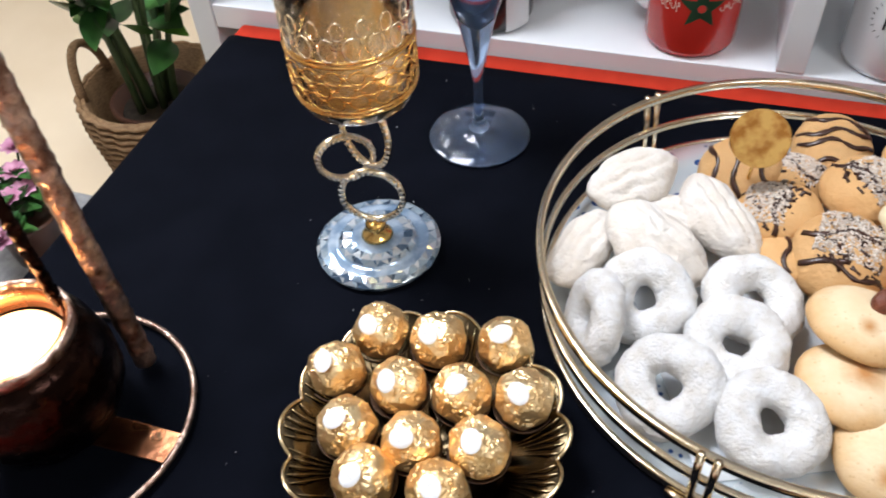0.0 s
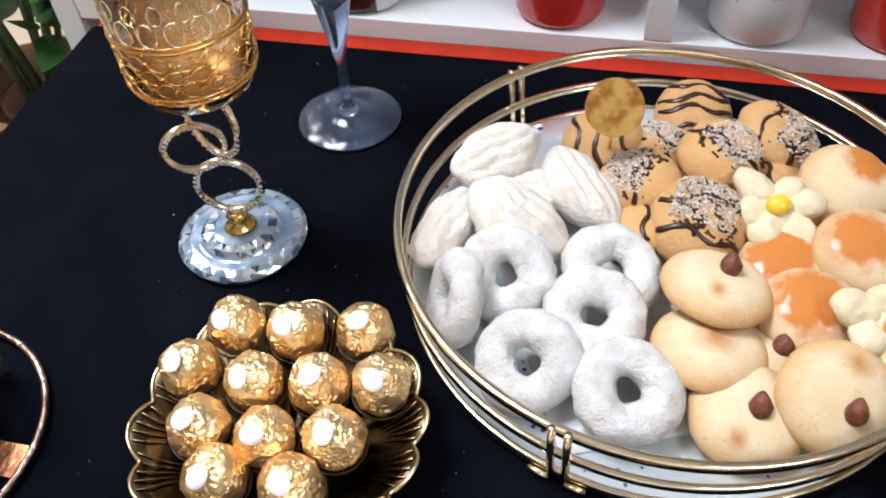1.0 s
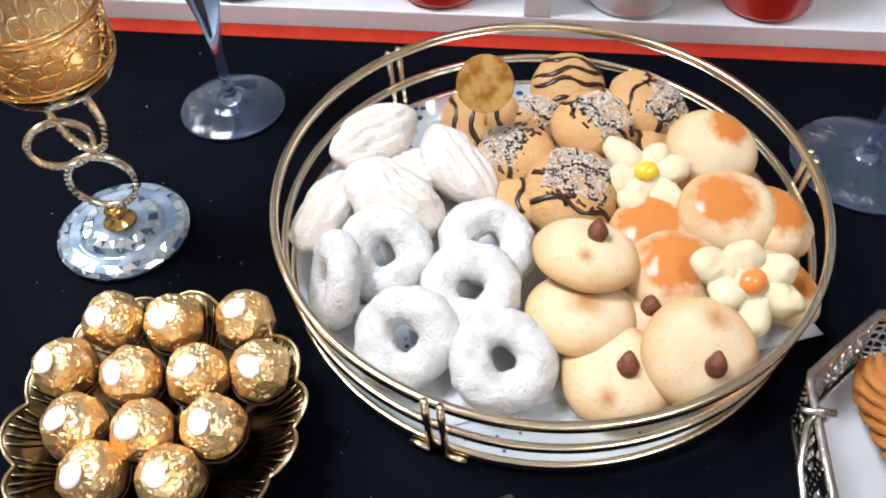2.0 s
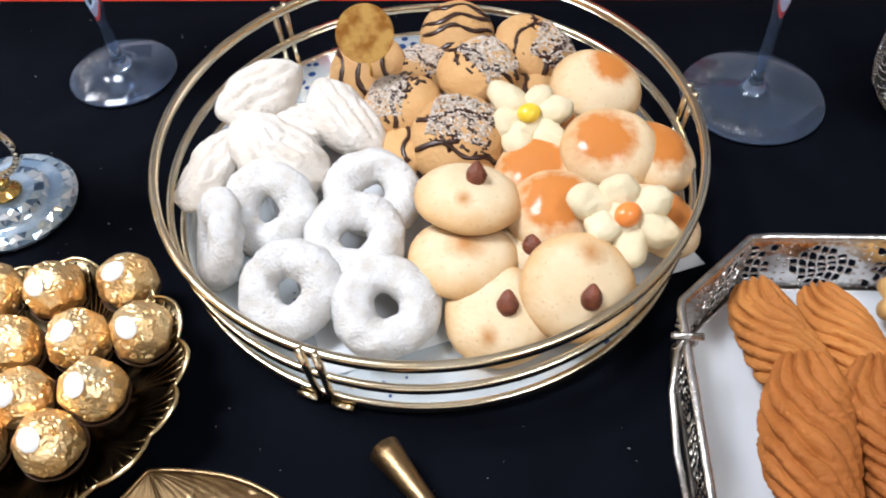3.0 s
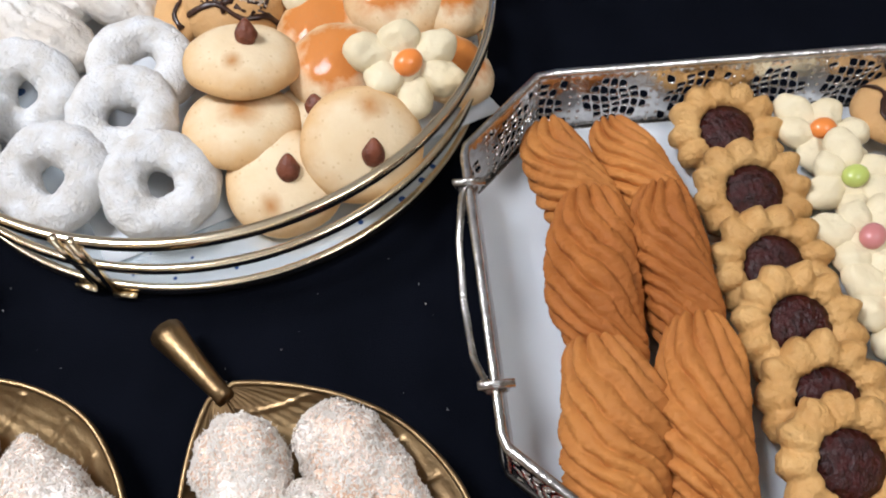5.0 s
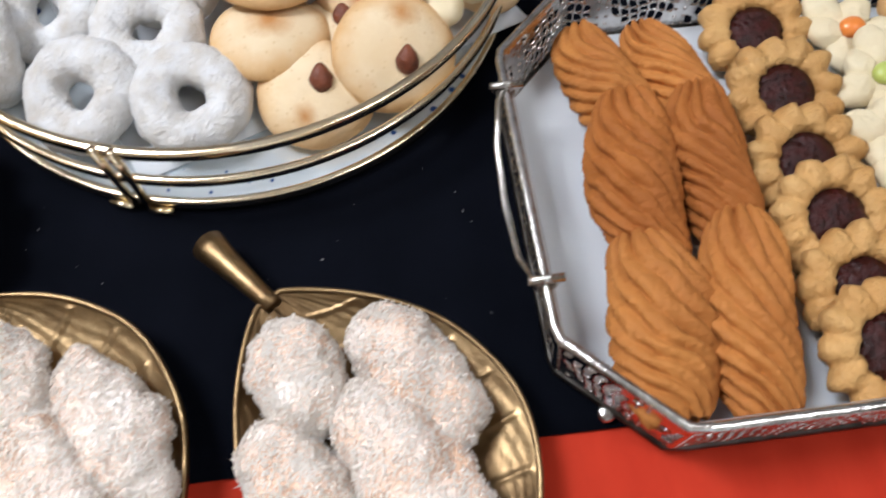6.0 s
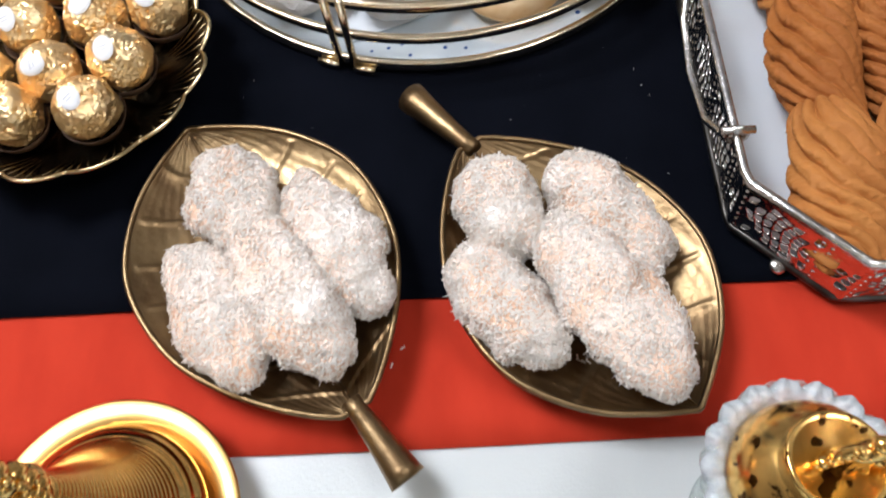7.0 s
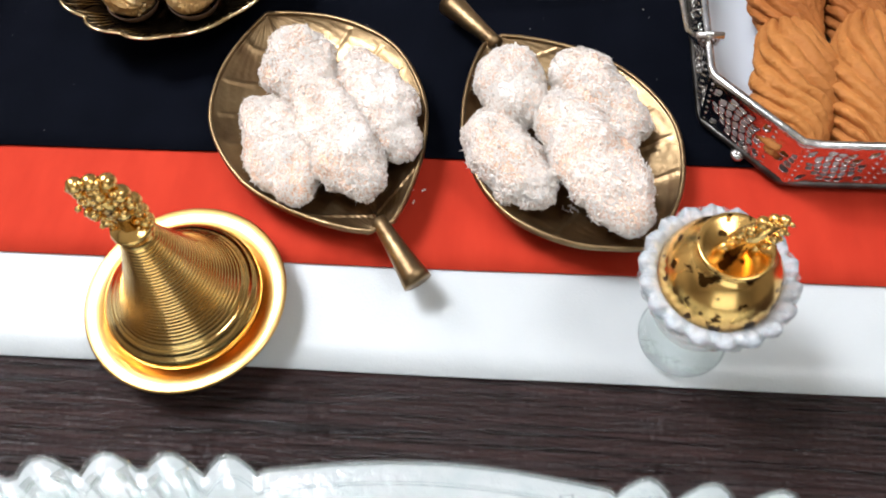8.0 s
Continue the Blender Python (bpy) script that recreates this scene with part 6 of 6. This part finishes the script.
for rr0, zz0, thick in ((0.1855, 0.0352, 0.0011), (0.1800, 0.0338, 0.0008), (0.1730, 0.0318, 0.0008), (0.1640, 0.0280, 0.0007)):
    pts = []
    for i in range(480):
        a = 2 * math.pi * i / 480
        r, z = squarish(a, rr0, zz0)
        pts.append((r * math.cos(a), r * math.sin(a), z))
    sweep(bm, pts, thick, 6, True)
part("fluting", bm, M_CUTGLASS, pl, "pressed glass flutes and rim lines", kind="stuff")

# ---- silver filigree jar ----
JAR = (0.4700, 0.4850)
jar = thing("filigree_jar", pose(JAR[0], JAR[1], 0.0006), "round oxidised-silver filigree candle jar with a pale label", "jar")
JP = [(0, 0.0), (0.026, 0.0), (0.033, 0.004), (0.0395, 0.014), (0.0420, 0.028), (0.0415, 0.044), (0.0390, 0.058), (0.0355, 0.068), (0.0365, 0.072), (0.0340, 0.073), (0.0330, 0.068), (0.036, 0.056), (0.0385, 0.042), (0.0385, 0.028), (0.0360, 0.016), (0.028, 0.006), (0, 0.004)]
part("jar_body", lathe(bmesh.new(), JP, 72), M_DARKSILVER, jar, "dark oxidised body")


def jar_r(z):
    for (r0, z0), (r1, z1) in zip(JP[1:8], JP[2:9]):
        if z <= z1:
            return r0 + (r1 - r0) * (z - z0) / (z1 - z0)
    return 0.036


def jar_pt(a, z, lift=0.0006):
    r = jar_r(z) + lift
    return (r * math.cos(a), r * math.sin(a), z)


bm = bmesh.new()
for i in range(9):
    a0 = 2 * math.pi * i / 9
    for z0, size in ((0.015, 0.0095), (0.036, 0.0125), (0.057, 0.0095)):
        aa = a0 + (0.35 if z0 == 0.036 else 0)
        if z0 > 0.03 and abs(((aa - radians(-112) + math.pi) % (2 * math.pi)) - math.pi) < 0.42:
            continue
        for turn in (1.0, 0.62, 0.3):
            k = int(26 * turn) + 6
            for s in range(k):
                p = 2 * math.pi * s / k
                bead(bm, jar_pt(aa + size * turn * math.cos(p + turn) / 0.04, max(0.003, z0 + size * turn * math.sin(p + turn) * 0.85)), 0.00115, 1)
for z in (0.004, 0.0255, 0.0475, 0.067):
    for s in range(90):
        a = 2 * math.pi * s / 90
        bead(bm, jar_pt(a, z + 0.002 * math.sin(5 * a)), 0.0009, 1)
fr = random.Random(31)
for _ in range(520):
    a, z = fr.random() * 2 * math.pi, fr.uniform(0.003, 0.066)
    if 0.022 < z < 0.062 and abs(((a - radians(-112) + math.pi) % (2 * math.pi)) - math.pi) < 0.36:
        continue
    bead(bm, jar_pt(a, z), fr.uniform(0.0007, 0.0013), 1)
part("filigree", bm, M_SILVER, jar, "beaded silver scrollwork", kind="stuff")
bm = bmesh.new()
lz0, lz1 = 0.026, 0.058
cols = []
for i in range(9):
    a = radians(-112) + (i - 4) * 0.070
    cols.append([bm.verts.new(jar_pt(a, lz0 + (lz1 - lz0) * j / 6, 0.0022)) for j in range(7)])
for a, b in zip(cols, cols[1:]):
    for j in range(6):
        bm.faces.new((a[j], b[j], b[j + 1], a[j + 1]))
lab = part("label", bm, M_PAPER, jar, "pale blue-white paper label")
for z, w in ((0.0315, 1.6), (0.0400, 2.4), (0.0425, 1.4), (0.0520, 1.8)):
    bm = bmesh.new()
    vs = []
    for i in range(7):
        a = radians(-112) + (i - 3) / 3 * 0.070 * w
        vs.append((bm.verts.new(jar_pt(a, z, 0.0027)), bm.verts.new(jar_pt(a, z + 0.0011, 0.0027))))
    for p, q in zip(vs, vs[1:]):
        bm.faces.new((p[0], q[0], q[1], p[1]))
    part("print_bar", bm, M_LABELINK, lab, smooth=False)
pts = [jar_pt(radians(-112) + sx * 0.30, z, 0.0016) for sx, z in ((-1, 0.024), (0, 0.0235), (1, 0.024), (1, 0.042), (1, 0.060), (0, 0.0605), (-1, 0.060), (-1, 0.042))]
part("label_frame", sweep(bmesh.new(), pts, 0.0011, 6, True), M_SILVER, jar)

# ---- plant in a basket, and flowers, on the floor beside the table ----
BX, BY = -0.86, 1.12
bk = thing("basket", pose(BX, BY, -0.75), "woven straw basket with loop handles on the tiles", "basket")
bk.matrix_world = pose(BX, BY, -0.75) @ Matrix.Diagonal((1.17, 1.17, 1.0, 1.0))
bm = lathe(bmesh.new(), [(0, 0.0), (0.085, 0.0), (0.098, 0.05), (0.108, 0.14), (0.112, 0.25), (0.105, 0.252), (0.100, 0.14), (0.088, 0.03), (0, 0.02)], 60, lambda a, r, z: (r + 0.0025 * math.sin(30 * a + 400 * z), z))
part("weave", bm, M_BASKET, bk)
for k in range(17):
    z = 0.012 + 0.0148 * k
    r = 0.088 + 0.024 * min(1, z / 0.2)
    part("straw_coil", sweep(bmesh.new(), [((r + 0.003 + 0.002 * math.sin(24 * a)) * math.cos(a), (r + 0.003 + 0.002 * math.sin(24 * a)) * math.sin(a), z) for a in [2 * math.pi * i / 96 for i in range(96)]], 0.0052, 6, True), M_BASKET, bk)
for turn in (188, 8):
    a = radians(turn)
    pts = [(0.108 * math.cos(a + 0.42 * math.cos(t)), 0.108 * math.sin(a + 0.42 * math.cos(t)), 0.24 + 0.085 * math.sin(t)) for t in [math.pi * i / 14 for i in range(15)]]
    part("loop_handle", sweep(bmesh.new(), pts, 0.0075, 8), M_BASKET, bk, "twisted straw loop")
pot = thing("plant_pot", pose(BX, BY, -0.728), "brown plastic plant pot set in the basket", "plant pot")
part("pot_wall", lathe(bmesh.new(), [(0, 0.0), (0.065, 0.0), (0.080, 0.185), (0.086, 0.19), (0.086, 0.202), (0.078, 0.202), (0.070, 0.175), (0, 0.173)], 48), M_POT, pot)
part("soil", lathe(bmesh.new(), [(0, 0.1735), (0.070, 0.1755), (0.066, 0.182), (0, 0.185)], 32), M_SOIL, pot, "dark potting soil")


def leaf_bm(length, width, bend, seed):
    bm = bmesh.new()
    n = 9
    rows = []
    for i in range(n + 1):
        u = i / n
        w = width * math.sin(math.pi * u ** 0.75) ** 0.8 if 0 < u < 1 else 0.0004
        z = -bend * u * u
        rows.append([bm.verts.new((u * length, q * w, z + 0.18 * w * abs(q) + 0.0005)) for q in (-1, -0.5, 0, 0.5, 1)])
    for a, b in zip(rows, rows[1:]):
        for j in range(4):
            bm.faces.new((a[j], b[j], b[j + 1], a[j + 1]))
    return bm


plant = thing("potted_plant", pose(BX, BY, -0.545), "leafy green potted plant with dark upright stalks", "plant")
rnd = random.Random(21)
for k in range(12):
    a, lean = rnd.random() * 6.28, rnd.uniform(0.03, 0.16)
    h = rnd.uniform(0.36, 0.56)
    r0 = rnd.uniform(0.005, 0.04)
    pts = [Vector((math.cos(a) * (r0 + lean * u ** 1.4), math.sin(a) * (r0 + lean * u ** 1.4), h * u)) for u in [i / 8 for i in range(9)]]
    stalk = part("stalk", sweep(bmesh.new(), pts, lambda f: 0.0075 - 0.004 * f, 8), M_STALK, plant)
    for j in range(8):
        u = 0.48 + 0.52 * j / 7
        p = pts[min(8, int(u * 8))]
        side = 1 if j % 2 else -1
        lf = leaf_bm(rnd.uniform(0.085, 0.125), rnd.uniform(0.018, 0.028), rnd.uniform(0.005, 0.02), j)
        lf.transform(Matrix.Translation(p) @ pose(0, 0, 0, rnd.uniform(-30, 30), rnd.uniform(-55, 5), math.degrees(a) + side * rnd.uniform(40, 100)))
        part("leaf", lf, M_LEAFB if k in (3, 7) else M_LEAF, stalk)

fp = thing("flower_pot", pose(-1.03, 0.87, -0.738), "dark pot of pink flowers on the grey rug", "flower pot")
part("pot_wall", lathe(bmesh.new(), [(0, 0), (0.05, 0), (0.062, 0.095), (0.065, 0.100), (0.058, 0.101), (0.055, 0.088), (0, 0.086)], 40), M_POT, fp)
flw = thing("pink_flowers", pose(-1.03, 0.87, -0.652), "bunch of pink flowers with grey-green leaves", "flowers")
for k in range(16):
    a, lean, h = rnd.random() * 6.28, rnd.uniform(0.01, 0.13), rnd.uniform(0.05, 0.13)
    pts = [Vector((math.cos(a) * (0.01 + lean * u), math.sin(a) * (0.01 + lean * u), h * u)) for u in (0, 0.25, 0.5, 0.75, 1)]
    stem = part("flower_stem", sweep(bmesh.new(), pts, 0.0025, 6), M_STALK, flw)
    hb = bmesh.new()
    for ringk, (cnt, size, tilt) in enumerate(((9, 0.030, -20), (8, 0.024, -45), (6, 0.016, -68))):
        for j in range(cnt):
            p = leaf_bm(size, size * 0.34, 0.003, j)
            p.transform(Matrix.Translation(pts[-1]) @ pose(0, 0, 0, 0, tilt, 360 * j / cnt + 20 * ringk))
            me = bpy.data.meshes.new("petal")
            p.to_mesh(me)
            p.free()
            hb.from_mesh(me)
            bpy.data.meshes.remove(me)
    part("flower_head", hb, M_PETAL, stem, "pink petals")
    for j in range(5):
        lf = leaf_bm(0.05, 0.013, 0.01, j)
        lf.transform(Matrix.Translation(pts[1 + j % 3]) @ pose(0, 0, 0, 0, -20, math.degrees(a) + 72 * j))
        part("leaf", lf, M_LEAF, stem)
